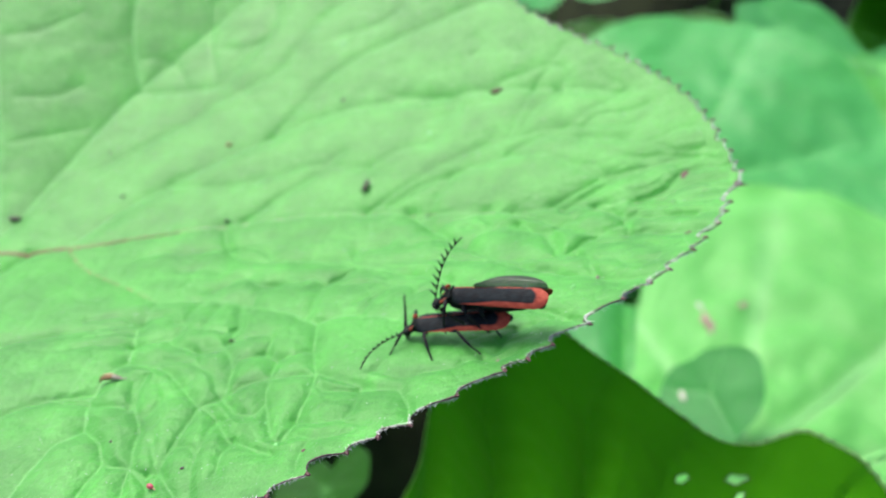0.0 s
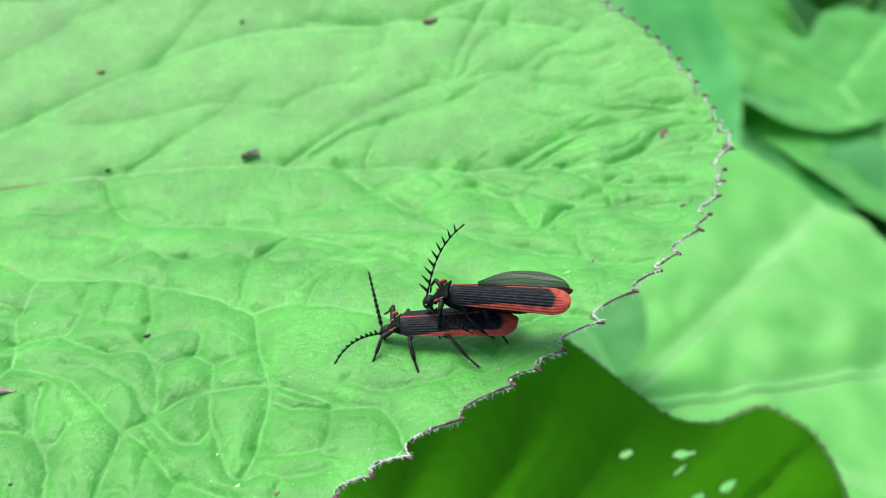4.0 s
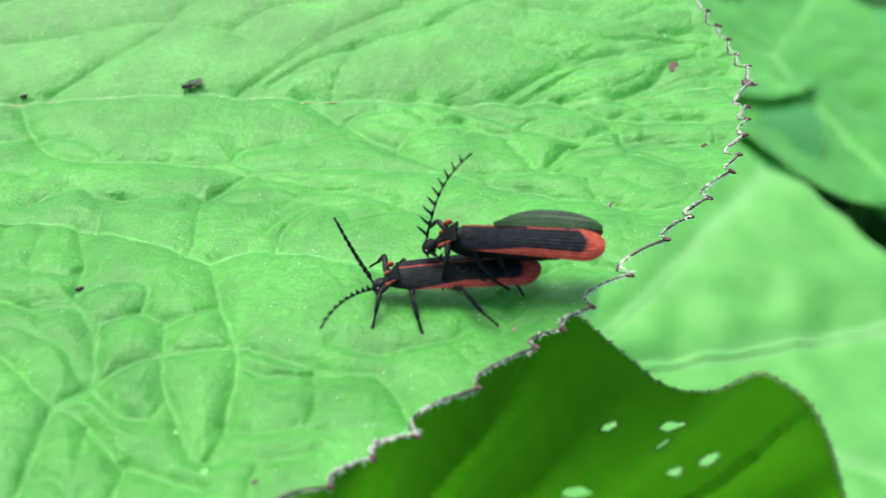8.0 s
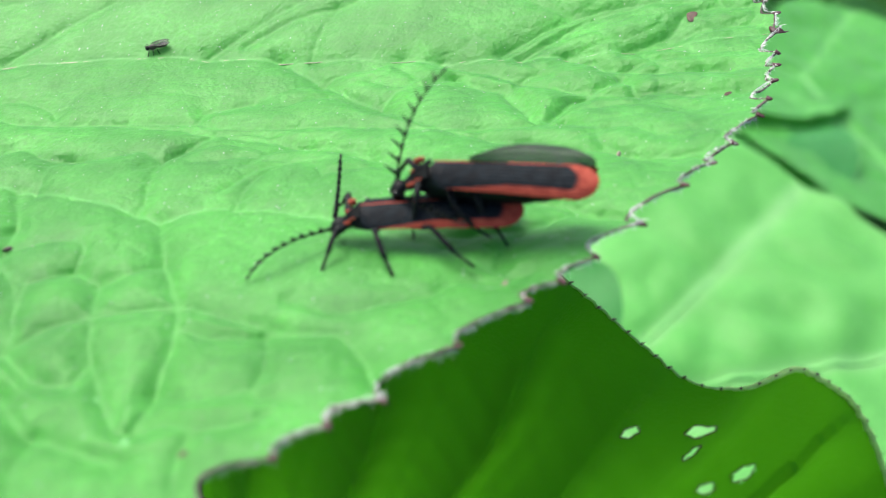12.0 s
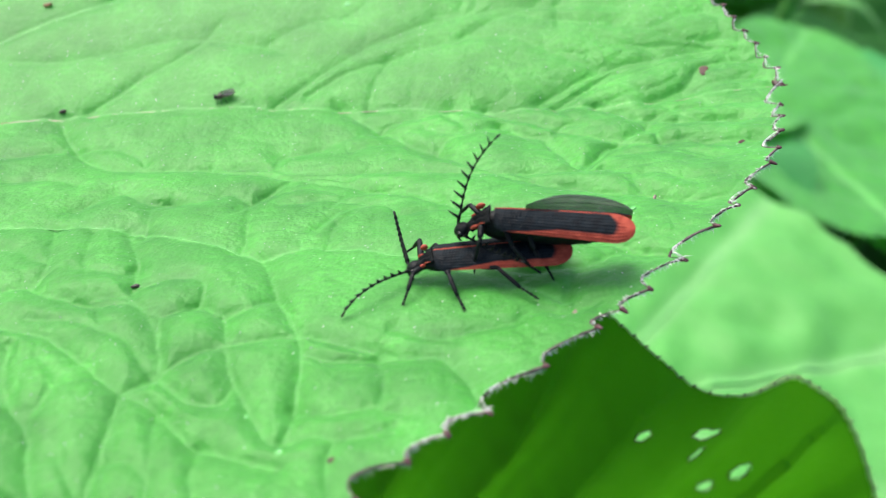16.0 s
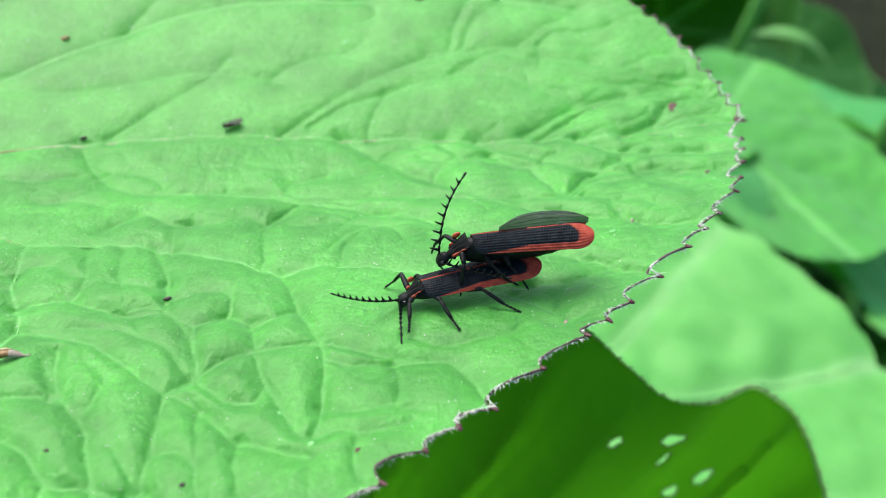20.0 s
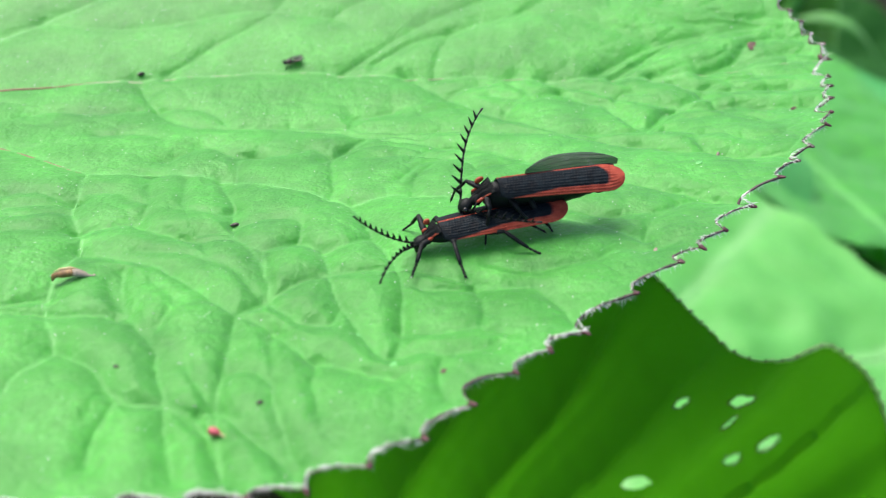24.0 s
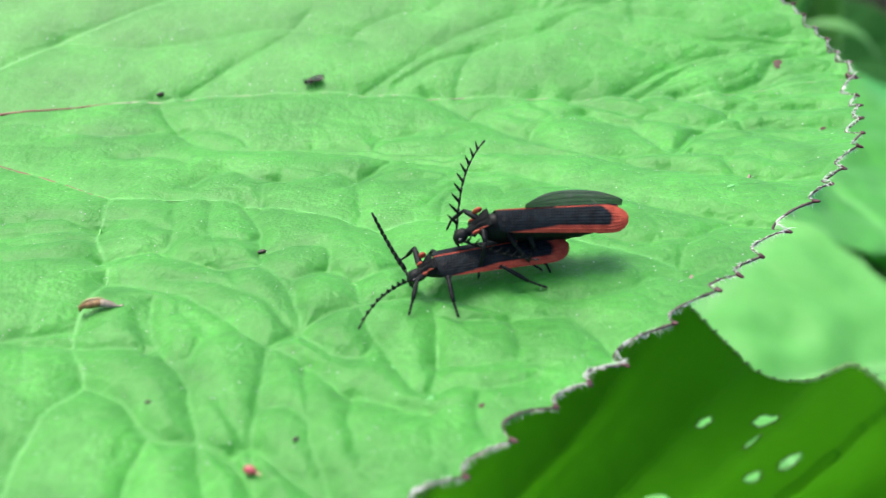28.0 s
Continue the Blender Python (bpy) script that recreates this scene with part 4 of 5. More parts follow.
# ---- the leaves behind and below ----
def round_leaf(m, size, material, label, dish=0.12, wave=0.05, seed=0, veins=7, stalk_to=None, long=1.0, sinus=0.55, cut=0.0):
    """A butterbur leaf about its stalk's end: blade, rim, veins and stalk; x along the midrib."""
    rng = np.random.RandomState(seed + 11)
    ob = thing("butterbur_leaf", m, label, "leaf", "leaves round the main leaf")
    ph = rng.rand(6) * 6.28
    def rim(w):
        r = 1 + 0.10 * math.cos(w) + 0.05 * math.sin(3 * w + ph[0]) + 0.03 * math.sin(5 * w + ph[1]) + 0.012 * abs(math.sin(23 * w))
        r *= 1 - sinus * math.exp(-((math.pi - abs(w)) / 0.35) ** 2)
        r *= 1 - cut * math.exp(-((abs(w) - 2.3) / 0.75) ** 4)
        return r * size * (1 + (long - 1) * math.cos(w) ** 2)
    spokes = [(-1 + 2 * k / (veins - 1)) * 2.3 for k in range(veins)]
    nr, na = 44, 150
    verts, faces, share = [(0, 0, 0)], [], [0.5]
    def place(r, w):
        x, y = r * math.cos(w), r * math.sin(w)
        f = r / size
        near = min(abs(w - s) * f for s in spokes)
        z = dish * size * f * f + wave * size * f * math.sin(3 * w + ph[2]) + 0.5 * wave * size * f * f * math.sin(7 * w + ph[3])
        z += 0.018 * size * (1 - math.exp(-near / 0.05)) + 0.02 * size * noise.noise(Vector((x * 90, y * 90, seed))) + 0.007 * size * noise.noise(Vector((x * 260, y * 260, seed + 5)))
        return (x, y, z), near
    edge = []
    for i in range(1, nr + 1):
        for k in range(na):
            w = -math.pi + 2 * math.pi * k / na
            p, near = place(rim(w) * i / nr, w)
            verts.append(p)
            share.append(0.75 * math.exp(-(near / 0.016) ** 2))
            if i == nr:
                edge.append(p)
    for k in range(na):
        faces.append((0, 1 + k, 1 + (k + 1) % na))
    for i in range(nr - 1):
        for k in range(na):
            q = (k + 1) % na
            faces.append((1 + i * na + k, 1 + (i + 1) * na + k, 1 + (i + 1) * na + q, 1 + i * na + q))
    me = mesh_of("round_blade", verts, faces, material)
    me.attributes.new("vein", "FLOAT", "POINT").data.foreach_set("value", np.array(share, np.float32))
    part("blade", me, ob)
    part("margin", mesh_of("margin", *tube(edge + [edge[0]], [0.002 * size] * (na + 1), 5), VEIN_PALE), ob)
    for s in spokes:
        pts = [Vector(place(rim(s) * t, s)[0]) + Vector((0, 0, 0.003 * size)) for t in np.linspace(0.0, 0.93, 48)]
        thick = 0.010 if abs(s) < 0.01 else 0.005
        part("side_vein", mesh_of("side_vein", *tube(pts, list(np.linspace(thick, 0.002, 48) * size), 6), VEIN_PALE), ob)
    inv = m.inverted()
    base = m.translation
    end = Vector((base.x - 0.02, base.y + 0.03, 0.0)) if stalk_to is None else Vector(stalk_to)
    pts = [inv @ (base.lerp(end, t) + Vector((0, 0.0, 0.0)) - m.col[2].to_3d() * 0.03 * math.sin(math.pi * t)) for t in (0, 0.15, 0.4, 0.7, 1)]
    part("leaf_stalk", mesh_of("leaf_stalk", *tube(pts, [0.018 * size, 0.02 * size, 0.024 * size, 0.027 * size, 0.03 * size], 9), STALK), ob)
    return ob


def aim(x, y, z, rx, ry, rz):
    return pose(x * MM, y * MM, z * MM, rx, ry, rz)


pale_leaf = round_leaf(aim(70, 161, 206, -4, -2, 5), 0.110, LEAF_PALE, "pale green leaf with a whitish midrib", seed=2, long=0.87, dish=0.05, wave=0.03, veins=9, cut=0.6)
round_leaf(aim(82, 296, 196, 2, -4, 62), 0.070, LEAF_GREY, "broad bluish green leaf behind the main leaf", seed=1, dish=0.04, wave=0.03, long=1.35)
round_leaf(aim(46, 356, 176, -6, 2, -30), 0.090, LEAF_GREY, "bluish green leaf behind in the undergrowth", seed=17, dish=0.1)
small_leaf = round_leaf(aim(66, 177, 217, 38, 5, -75), 0.0138, LEAF_ROUND, "small round bluish green leaf", seed=3, dish=0.05, wave=0.02, sinus=0.2, veins=3)
round_leaf(aim(50, 190, 186, 0, 0, -50), 0.052, LEAF_GREY, "dark green leaf in the shade", seed=4)
round_leaf(aim(172, 302, 176, 4, 10, 40), 0.046, LEAF_ROUND, "bluish green leaf with a folded side", seed=19, wave=0.09)
round_leaf(aim(235, 352, 170, 0, 0, -86), 0.067, LEAF, "bright green leaf with a rounded edge", seed=5, veins=3, long=1.3, dish=0.05, wave=0.03)
round_leaf(aim(300, 240, 150, -4, 4, 20), 0.055, LEAF_GREY, "bluish green leaf beside the pale leaf", seed=23)
round_leaf(aim(340, 420, 140, -12, -10, -60), 0.060, LEAF_GREY, "bluish green leaf in the undergrowth", seed=7)
round_leaf(aim(190, 400, 160, -16, 0, -70), 0.080, LEAF, "bright green leaf behind in the undergrowth", seed=6)
round_leaf(aim(356, 150, 150, -4, -8, 30), 0.085, LEAF_GREY, "bluish green leaf low down", seed=10)
round_leaf(aim(300, 250, 150, -10, 0, -10), 0.075, LEAF_PALE, "green leaf low in the undergrowth", seed=8)
# also in the darkened green, for the shade under the main leaf
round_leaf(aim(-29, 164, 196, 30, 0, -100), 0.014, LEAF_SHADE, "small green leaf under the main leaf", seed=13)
round_leaf(aim(-60, 376, 170, -20, 0, -120), 0.110, LEAF_GREY, "bluish green leaf behind the main leaf", seed=14)
round_leaf(aim(118, 312, 148, -8, 4, -40), 0.075, LEAF_GREY, "bluish green leaf in the undergrowth", seed=18)
round_leaf(aim(30, 420, 150, -20, 0, -100), 0.100, LEAF_PALE, "green leaf behind in the undergrowth", seed=9)
# these three carry their shade in the leaf colour itself
round_leaf(aim(20, 60, 150, 0, 0, -40), 0.090, LEAF_DEEP_SHADE, "dark leaf deep in the shade", seed=15)
round_leaf(aim(150, 60, 120, 0, 0, -60), 0.090, LEAF_DEEP_SHADE, "dark leaf deep in the shade", seed=16)
round_leaf(aim(330, 430, 130, -15, 0, -60), 0.090, LEAF_DEEP_SHADE, "shaded green leaf far back", seed=11)
round_leaf(aim(230, 480, 130, -15, 0, -100), 0.090, LEAF_GREY, "bluish green leaf far back", seed=12)


def undergrowth():
    """Low leaves scattered over the ground beyond, most in greens darkened for shade."""
    rng = np.random.RandomState(21)
    first = None
    for n in range(26):
        a, r = rng.uniform(-0.5, 2.6), rng.uniform(0.25, 0.95)
        m = pose(0.1 + r * math.cos(a), 0.12 + r * math.sin(a), rng.uniform(0.04, 0.10), rng.uniform(-20, 20), rng.uniform(-20, 20), rng.uniform(0, 360))
        if first is None or n % 9 == 0:
            first = round_leaf(m, rng.uniform(0.07, 0.10), (LEAF_DEEP_SHADE, LEAF_SHADE, LEAF_GREY)[n // 9], "shaded green leaf low in the undergrowth", seed=40 + n, stalk_to=(m.translation.x, m.translation.y + 0.02, -0.03))
        else:
            copy_thing(first, m)


undergrowth()


def grass_stems():
    """Soft green stems standing behind."""
    rng = np.random.RandomState(5)
    for n in range(4, 11):
        x, y = 0.225 + 0.028 * n + rng.uniform(-0.02, 0.02), 0.40 + rng.uniform(-0.06, 0.06)
        top = Vector((x - 0.03 + rng.uniform(-0.03, 0.03), y - 0.02, 0.22 + rng.uniform(-0.03, 0.03)))
        ob = thing("grass_stem", Matrix.Translation((x, y, 0.0)), "tall soft green stem in the undergrowth", "stem", "stems behind the leaves")
        base = Vector((x, y, 0))
        pts = [Vector((0, 0, -0.03))] + [(top - base) * t + Vector((0.012 * math.sin(3 * t + n), 0, 0)) for t in (0.15, 0.4, 0.7, 1.0)]
        part("stem", mesh_of("stem", *tube(pts, [0.0045, 0.0042, 0.004, 0.0036, 0.002], 8), STALK_DIM), ob)
        for k in range(2):
            p = pts[2 + k]
            d = Vector((rng.uniform(-1, 1), rng.uniform(-1, 0.3), 0.6)).normalized() * 0.07
            leaf_pts = [p + d * t - Vector((0, 0, 0.05 * t * t)) for t in np.linspace(0, 1, 8)]
            part("grass_blade", mesh_of("grass_blade", *tube(leaf_pts, [0.001, 0.004, 0.006, 0.007, 0.0065, 0.005, 0.003, 0.0006], 8, 0.12), STALK_DIM), ob)


grass_stems()


# ---- beetles ----
def elytron(side, name, length=10.6, curl=1.0):
    """A long ridged wing case: side 1 is the beetle's left. Base at x = 0, tip towards -x; millimetres."""
    nl, nb = 176, 46
    verts, faces, uvs = [], [], []
    def section(t, s):
        """Breadth and height across the case at a share t of its length."""
        w = (1.62 + 0.62 * t) * (0.75 + 0.25 * min(1, t / 0.05))
        a = s * 1.28 * curl
        return w * math.sin(a) / math.sin(1.28) * (0.86 + 0.14 * s), -1.35 * (1 - math.cos(a)) * (0.9 + 0.25 * t) - 0.12 * t * t, a
    for layer in (0, 1):
        for i in range(nl + 1):
            t = i / nl
            keep = 1.0 if t < 0.82 else 0.03 + 0.97 * max(0.0, 1 - ((t - 0.82) / 0.18) ** 2.2) ** 0.5
            my, mz, _ = section(t, 0.45)
            for k in range(nb + 1):
                s = k / nb
                y, z, a = section(t, s)
                y, z = my + (y - my) * keep, mz + (z - mz) * keep
                ridge = 0.032 * max(0.0, math.cos(s * 2 * math.pi * 4.6)) ** 6 + 0.03 * max(0.0, math.cos(s * 2 * math.pi * 4.6 + math.pi)) ** 8 - 0.06 * max(0.0, math.cos(t * 276 + 2 * math.floor(s * 9.2))) * abs(math.sin(s * 2 * math.pi * 4.6)) ** 3
                ridge *= min(1, t * 12) * min(1, (1 - t) * 9)
                lift = ridge if layer == 0 else -0.10
                verts.append((-length * t * MM, side * (0.03 + y + lift * math.sin(a)) * MM, (z + lift * math.cos(a)) * MM))
                uvs.append((t, s))
    n, row = (nl + 1) * (nb + 1), nb + 1
    for layer in (0, 1):
        for i in range(nl):
            for k in range(nb):
                q = [layer * n + i * row + k, layer * n + i * row + k + 1, layer * n + (i + 1) * row + k + 1, layer * n + (i + 1) * row + k]
                faces.append(q if (layer == 0) == (side > 0) else q[::-1])
    ring = [i * row for i in range(nl + 1)] + [nl * row + k for k in range(1, nb + 1)] + [i * row + nb for i in range(nl - 1, -1, -1)] + [k for k in range(nb - 1, 0, -1)]
    for a, b in zip(ring, ring[1:] + ring[:1]):
        faces.append((a, b, b + n, a + n))
    me = mesh_of(name, verts, faces, ELYTRON)
    layer = me.uv_layers.new(name="UVMap")
    for loop in me.loops:
        layer.data[loop.index].uv = uvs[loop.vertex_index]
    return me


def antenna(parent, m, length, tooth, bend, label, flip=1):
    """Saw-toothed antenna of eleven joints, along +x of its own base; bend turns it step by step in x-z."""
    v, f = tube([(0, 0, 0), (0.25 * MM, 0, 0), (0.5 * MM, 0, 0.02 * MM)], [0.09 * MM, 0.14 * MM, 0.11 * MM], 8)
    base = part("antenna", mesh_of("antenna_base", v, f, BLACK), parent, label, m)
    p, a = Vector((0.45 * MM, 0, 0.01 * MM)), 0.0
    n = 10
    for k in range(n):
        l = length / n * (1.12 - 0.02 * k) * MM
        a += radians(bend[min(k, len(bend) - 1)])
        d = Vector((math.cos(a), 0, math.sin(a)))
        up = Vector((-math.sin(a), 0, math.cos(a))) * flip
        w = (0.155 - 0.005 * k) * MM
        pieces = [tube([(0, 0, 0), (0.35 * l, 0, 0), (0.85 * l, 0, 0.1 * w), (1.04 * l, 0, 0)], [0.45 * w, 0.8 * w, w, 0.5 * w], 7, 0.75)]
        if k < n - 1:
            th = 1.15 * tooth * (1.0 - 0.05 * k) * MM
            pieces.append(tube([(0.55 * l, 0, 0.2 * w), (0.82 * l, 0, 0.5 * th), (0.99 * l, 0, 0.8 * th), (1.12 * l, 0, th)], [1.35 * w, 1.05 * w, 0.65 * w, 0.15 * w], 6, 0.5))
        v, f = joined(pieces)
        r = Matrix((d, up.cross(d), up)).transposed().to_4x4()
        part("joint", mesh_of("joint", v, f, BLACK), base, m=Matrix.Translation(p) @ r)
        p = p + d * l
    return base


def leg(parent, hip, knee, ankle, toe, label=""):
    """Femur, shin and foot; the leg turns about its hip. Points in millimetres in the beetle's space."""
    h, k, a, t = (Vector(q) * MM for q in (hip, knee, ankle, toe))
    def limb(p, q, r):
        return tube([p, p.lerp(q, 0.3), p.lerp(q, 0.75), q], r, 8, 0.8)
    base = part("leg", mesh_of("femur", *limb(Vector(), k - h, [0.17 * MM, 0.28 * MM, 0.24 * MM, 0.17 * MM]), BLACK), parent, label, Matrix.Translation(h))
    part("shin", mesh_of("shin", *limb(k - h, a - h, [0.15 * MM, 0.18 * MM, 0.19 * MM, 0.14 * MM]), BLACK), base)
    joints = []
    for i in range(4):
        p, q = (a - h).lerp(t - h, i / 4), (a - h).lerp(t - h, (i + 1) / 4)
        joints.append(tube([p, p.lerp(q, 0.7), q], [0.07 * MM, 0.15 * MM, 0.08 * MM], 7, 0.7))
    end = t - h
    out = (t - a).normalized() * 0.16 * MM
    for s in (-1, 1):
        side = Vector((-out.y, out.x, 0)) * 0.7 * s
        joints.append(tube([end - out * 0.3, end + out * 0.6 + side, end + out + side - Vector((0, 0, 0.06 * MM))], [0.05 * MM, 0.04 * MM, 0.012 * MM], 5))
    part("foot", mesh_of("foot", *joined(joints), BLACK), base)
    return base


def beetle(name, label, antennae, legs, wing):
    """A net-winged beetle: x ahead, z up, its wing cases' base over the origin."""
    ob = thing(name, Matrix(), label, "beetle", "mating pair of beetles")
    ob.scale = (1.04, 1.04, 1.04)
    top = 2.55
    spread = 0.6 if wing else 0.0
    part("elytron", elytron(1, "elytron_left", 10.4 if wing else 10.5), ob, "black ridged wing case with red edge and tip", pose(0, 0, top * MM, 0, 0, -spread * 0.5))
    part("elytron", elytron(-1, "elytron_right", 10.4 if wing else 10.5), ob, "black ridged wing case with red edge and tip", pose(0, 0, top * MM - 0.02 * MM, 38 if wing else 0, 0, spread))
    def belly(t):
        return 1.0 + 0.03 * math.cos(t * 26)
    part("abdomen", mesh_of("abdomen", *blob(4.9 * MM, 1.15 * MM, (1.3 if wing else 0.62) * MM, (-4.6 * MM, 0, (0.75 if wing else 1.55) * MM), 25, 16, belly), BLACK), ob)
    part("thorax", mesh_of("thorax", *blob(2.2 * MM, 1.05 * MM, (1.35 if wing else 0.75) * MM, (-1.0 * MM, 0, (0.9 if wing else 1.5) * MM), 11, 16), BLACK), ob)
    part("tail_end", mesh_of("tail_end", *blob(0.6 * MM, 0.5 * MM, 0.4 * MM, ((-9.0 if wing else -9.9) * MM, 0, (0.1 if wing else 1.4) * MM)), BLACK), ob)
    bow = Matrix.Translation((0.3 * MM * wing, 0, (2.2 - 0.2 * wing) * MM)) @ pose(0, 0, 0, 0, 30 if wing else 22, 0) @ Matrix.Translation((0, 0, -2.2 * MM))
    nod = bow @ Matrix.Diagonal((1.35 if wing else 1.0, 0.88, 1.0, 1.0))
    # pronotum: a ridged shield
    nx, ny = 14, 18
    verts, faces = [], []
    for layer in (0, 1):
        for i in range(nx + 1):
            t = i / nx
            w = 1.02 - 0.20 * t + 0.12 * math.cos(t * 6.0) - (0.14 if t > 0.93 else 0)
            for k in range(ny + 1):
                s = -1 + 2 * k / ny
                z = 2.42 - 0.30 * t - 0.30 * abs(s) ** 2.4 + 0.16 * math.exp(-((abs(s) - 0.97) / 0.09) ** 2) + 0.12 * math.exp(-(s / 0.12) ** 2) + 0.09 * math.exp(-((abs(s) - 0.5) / 0.12) ** 2) * math.sin(math.pi * t) - 0.12 * math.exp(-((t - 0.9) / 0.08) ** 2)
                verts.append(((0.02 + 1.36 * t) * MM, w * s * MM, (z + 0.05 * math.sin(9 * t + 5 * s) * math.sin(7 * s - 4 * t) - 0.38 * layer * (1 - 0.5 * abs(s))) * MM))
    n, row = (nx + 1) * (ny + 1), ny + 1
    for i in range(nx):
        for k in range(ny):
            q = (i * row + k, (i + 1) * row + k, (i + 1) * row + k + 1, i * row + k + 1)
            faces += [q, tuple(reversed([c + n for c in q]))]
    ring = [i * row for i in range(nx + 1)] + [nx * row + k for k in range(1, ny + 1)] + [i * row + ny for i in range(nx - 1, -1, -1)] + [k for k in range(ny - 1, 0, -1)]
    faces += [(a, a + n, b + n, b) for a, b in zip(ring, ring[1:] + ring[:1])]
    part("pronotum", mesh_of("pronotum", verts, faces, VELVET), ob, "dull black ridged neck shield", nod)
    for s in (-1, 1):
        far = s < 0
        lobe = blob(0.30 * MM, 0.17 * MM, 0.27 * MM, (0.55 * MM, -1.10 * MM, 2.42 * MM), 9, 12) if far else tube([(0.3 * MM, 1.16 * MM, 2.28 * MM), (0.5 * MM, 1.12 * MM, 2.33 * MM), (0.8 * MM, 1.0 * MM, 2.24 * MM)], [0.03 * MM, 0.06 * MM, 0.03 * MM], 8)
        part("pronotum_edge", mesh_of("pronotum_edge", *lobe, RED), ob, "orange-red raised edge of the neck shield", nod)
        patch = blob(0.26 * MM, 0.14 * MM, 0.16 * MM, (1.05 * MM, s * 0.80 * MM, 2.02 * MM), 7, 10)
        part("pronotum_patch", mesh_of("pronotum_patch", *patch, RED), ob, "dull red patch on the shield's front corner", nod)
    part("neck", mesh_of("neck", *blob(0.8 * MM, 0.5 * MM, 0.48 * MM, (1.05 * MM, 0, 1.72 * MM)), BLACK), ob, "", nod)
    head = part("head", mesh_of("head", *blob(0.68 * MM, 0.60 * MM, 0.52 * MM, (0, 0, 0), 11, 16), BLACK), ob, "", bow @ pose((2.7 if wing else 1.85) * MM, 0, 1.72 * MM, 0, 20, 0))
    for s in (-1, 1):
        part("eye", mesh_of("eye", *blob(0.26 * MM, 0.2 * MM, 0.26 * MM), EYE_BLACK), head, m=pose(0.12 * MM, s * 0.52 * MM, 0.06 * MM))
        part("feeler", mesh_of("feeler", *tube([(0.5 * MM, s * 0.12 * MM, -0.2 * MM), (0.72 * MM, s * 0.2 * MM, -0.4 * MM), (0.7 * MM, s * 0.22 * MM, -0.62 * MM)], [0.05 * MM, 0.08 * MM, 0.05 * MM], 6), BLACK), head)
    part("snout", mesh_of("snout", *tube([(0.3 * MM, 0, -0.1 * MM), (0.62 * MM, 0, -0.24 * MM), (0.8 * MM, 0, -0.36 * MM)], [0.32 * MM, 0.22 * MM, 0.10 * MM], 9), BLACK), head)
    if wing:
        verts, faces, nu, nw = [], [], 30, 10
        for i in range(nu + 1):
            t = i / nu
            w = 2.1 * (1 - (1 - t) ** 3.2) * max(0.0, 1 - t ** 2.6) ** 0.6 + 0.04
            for k in range(nw + 1):
                s = k / nw
                verts.append(((-2.3 - 7.9 * t) * MM, (0.12 - w * s) * MM, (2.56 + 0.45 * math.sin(s * 2.2) - 0.15 * t + 0.015 * math.sin(s * 9 + t * 4) + 0.03 * math.sin(t * 11 + s * 5)) * MM))
        for i in range(nu):
            for k in range(nw):
                q = i * (nw + 1) + k
                faces.append((q, q + 1, q + nw + 2, q + nw + 1))
        part("flight_wing", mesh_of("flight_wing", verts, faces, MEMBRANE), ob, "smoky folded flight wing sticking out")
        for j in (0.2, 0.45, 0.7):
            pts = [verts[i * (nw + 1) + int(round(j * nw))] for i in range(1, nu - 2)]
            part("wing_vein", mesh_of("wing_vein", *tube([Vector(p) + Vector((0, 0, 0.02 * MM)) for p in pts], [0.014 * MM] * len(pts), 5), BLACK), ob)
    feelers = [antenna(ob, m, *rest) for m, *rest in antennae]
    return ob, feelers, [leg(ob, *q) for q in legs]


EYE_BLACK = plain_material("eye_glossy", (0.004, 0.004, 0.004), (0.008, 0.008, 0.008), 900, 0.15)


def both_sides(rows):
    out = []
    for near, far in rows:
        out.append(near)
        out.append([(x, -y, z) for x, y, z in far])
    return out


FEMALE_LEGS = both_sides((
    ([(0.9, 0.45, 1.35), (1.75, 1.4, 1.7), (2.5, 2.5, 0.85), (3.05, 3.2, 0.25)], [(0.9, 0.45, 1.35), (0.9, 2.3, 2.1), (1.4, 3.0, 1.0), (2.0, 3.5, 0.3)]),
    ([(-0.9, 0.7, 1.2), (-0.85, 2.3, 1.75), (-1.2, 3.8, 0.65), (-1.5, 4.7, 0.05)], [(-0.9, 0.7, 1.2), (-0.4, 2.2, 1.6), (-0.1, 3.0, 0.6), (0.2, 3.6, 0.2)]),
    ([(-3.2, 0.8, 1.2), (-4.7, 2.1, 1.65), (-6.2, 3.3, 0.45), (-7.3, 4.0, -0.15)], [(-3.2, 0.8, 1.2), (-4.2, 1.9, 1.4), (-5.4, 2.5, 0.3), (-6.2, 3.0, -0.35)])))
MALE_LEGS = both_sides((
    ([(0.9, 0.45, 1.35), (1.0, 1.7, 0.9), (1.3, 2.2, -1.0), (1.3, 2.3, -2.0)], [(0.9, 0.45, 1.35), (1.9, 1.6, 1.4), (2.6, 2.2, 0.0), (2.8, 2.3, -0.9)]),
    ([(-0.9, 0.7, 1.2), (-1.4, 1.9, 0.5), (-2.7, 2.3, -1.0), (-3.6, 2.4, -1.6)], [(-0.9, 0.7, 1.2), (-0.8, 1.8, 0.6), (-0.6, 2.1, -1.0), (-0.5, 2.2, -1.9)]),
    ([(-2.6, 0.8, 0.8), (-3.1, 1.5, -0.2), (-4.2, 1.9, -1.6), (-4.7, 2.1, -2.5)], [(-2.6, 0.8, 1.2), (-3.4, 1.9, 0.6), (-4.4, 2.3, -0.9), (-5.2, 2.4, -1.8)])))

FEMALE_BASE = ((1.9, 0.2, 1.0), (1.9, -0.2, 1.0))
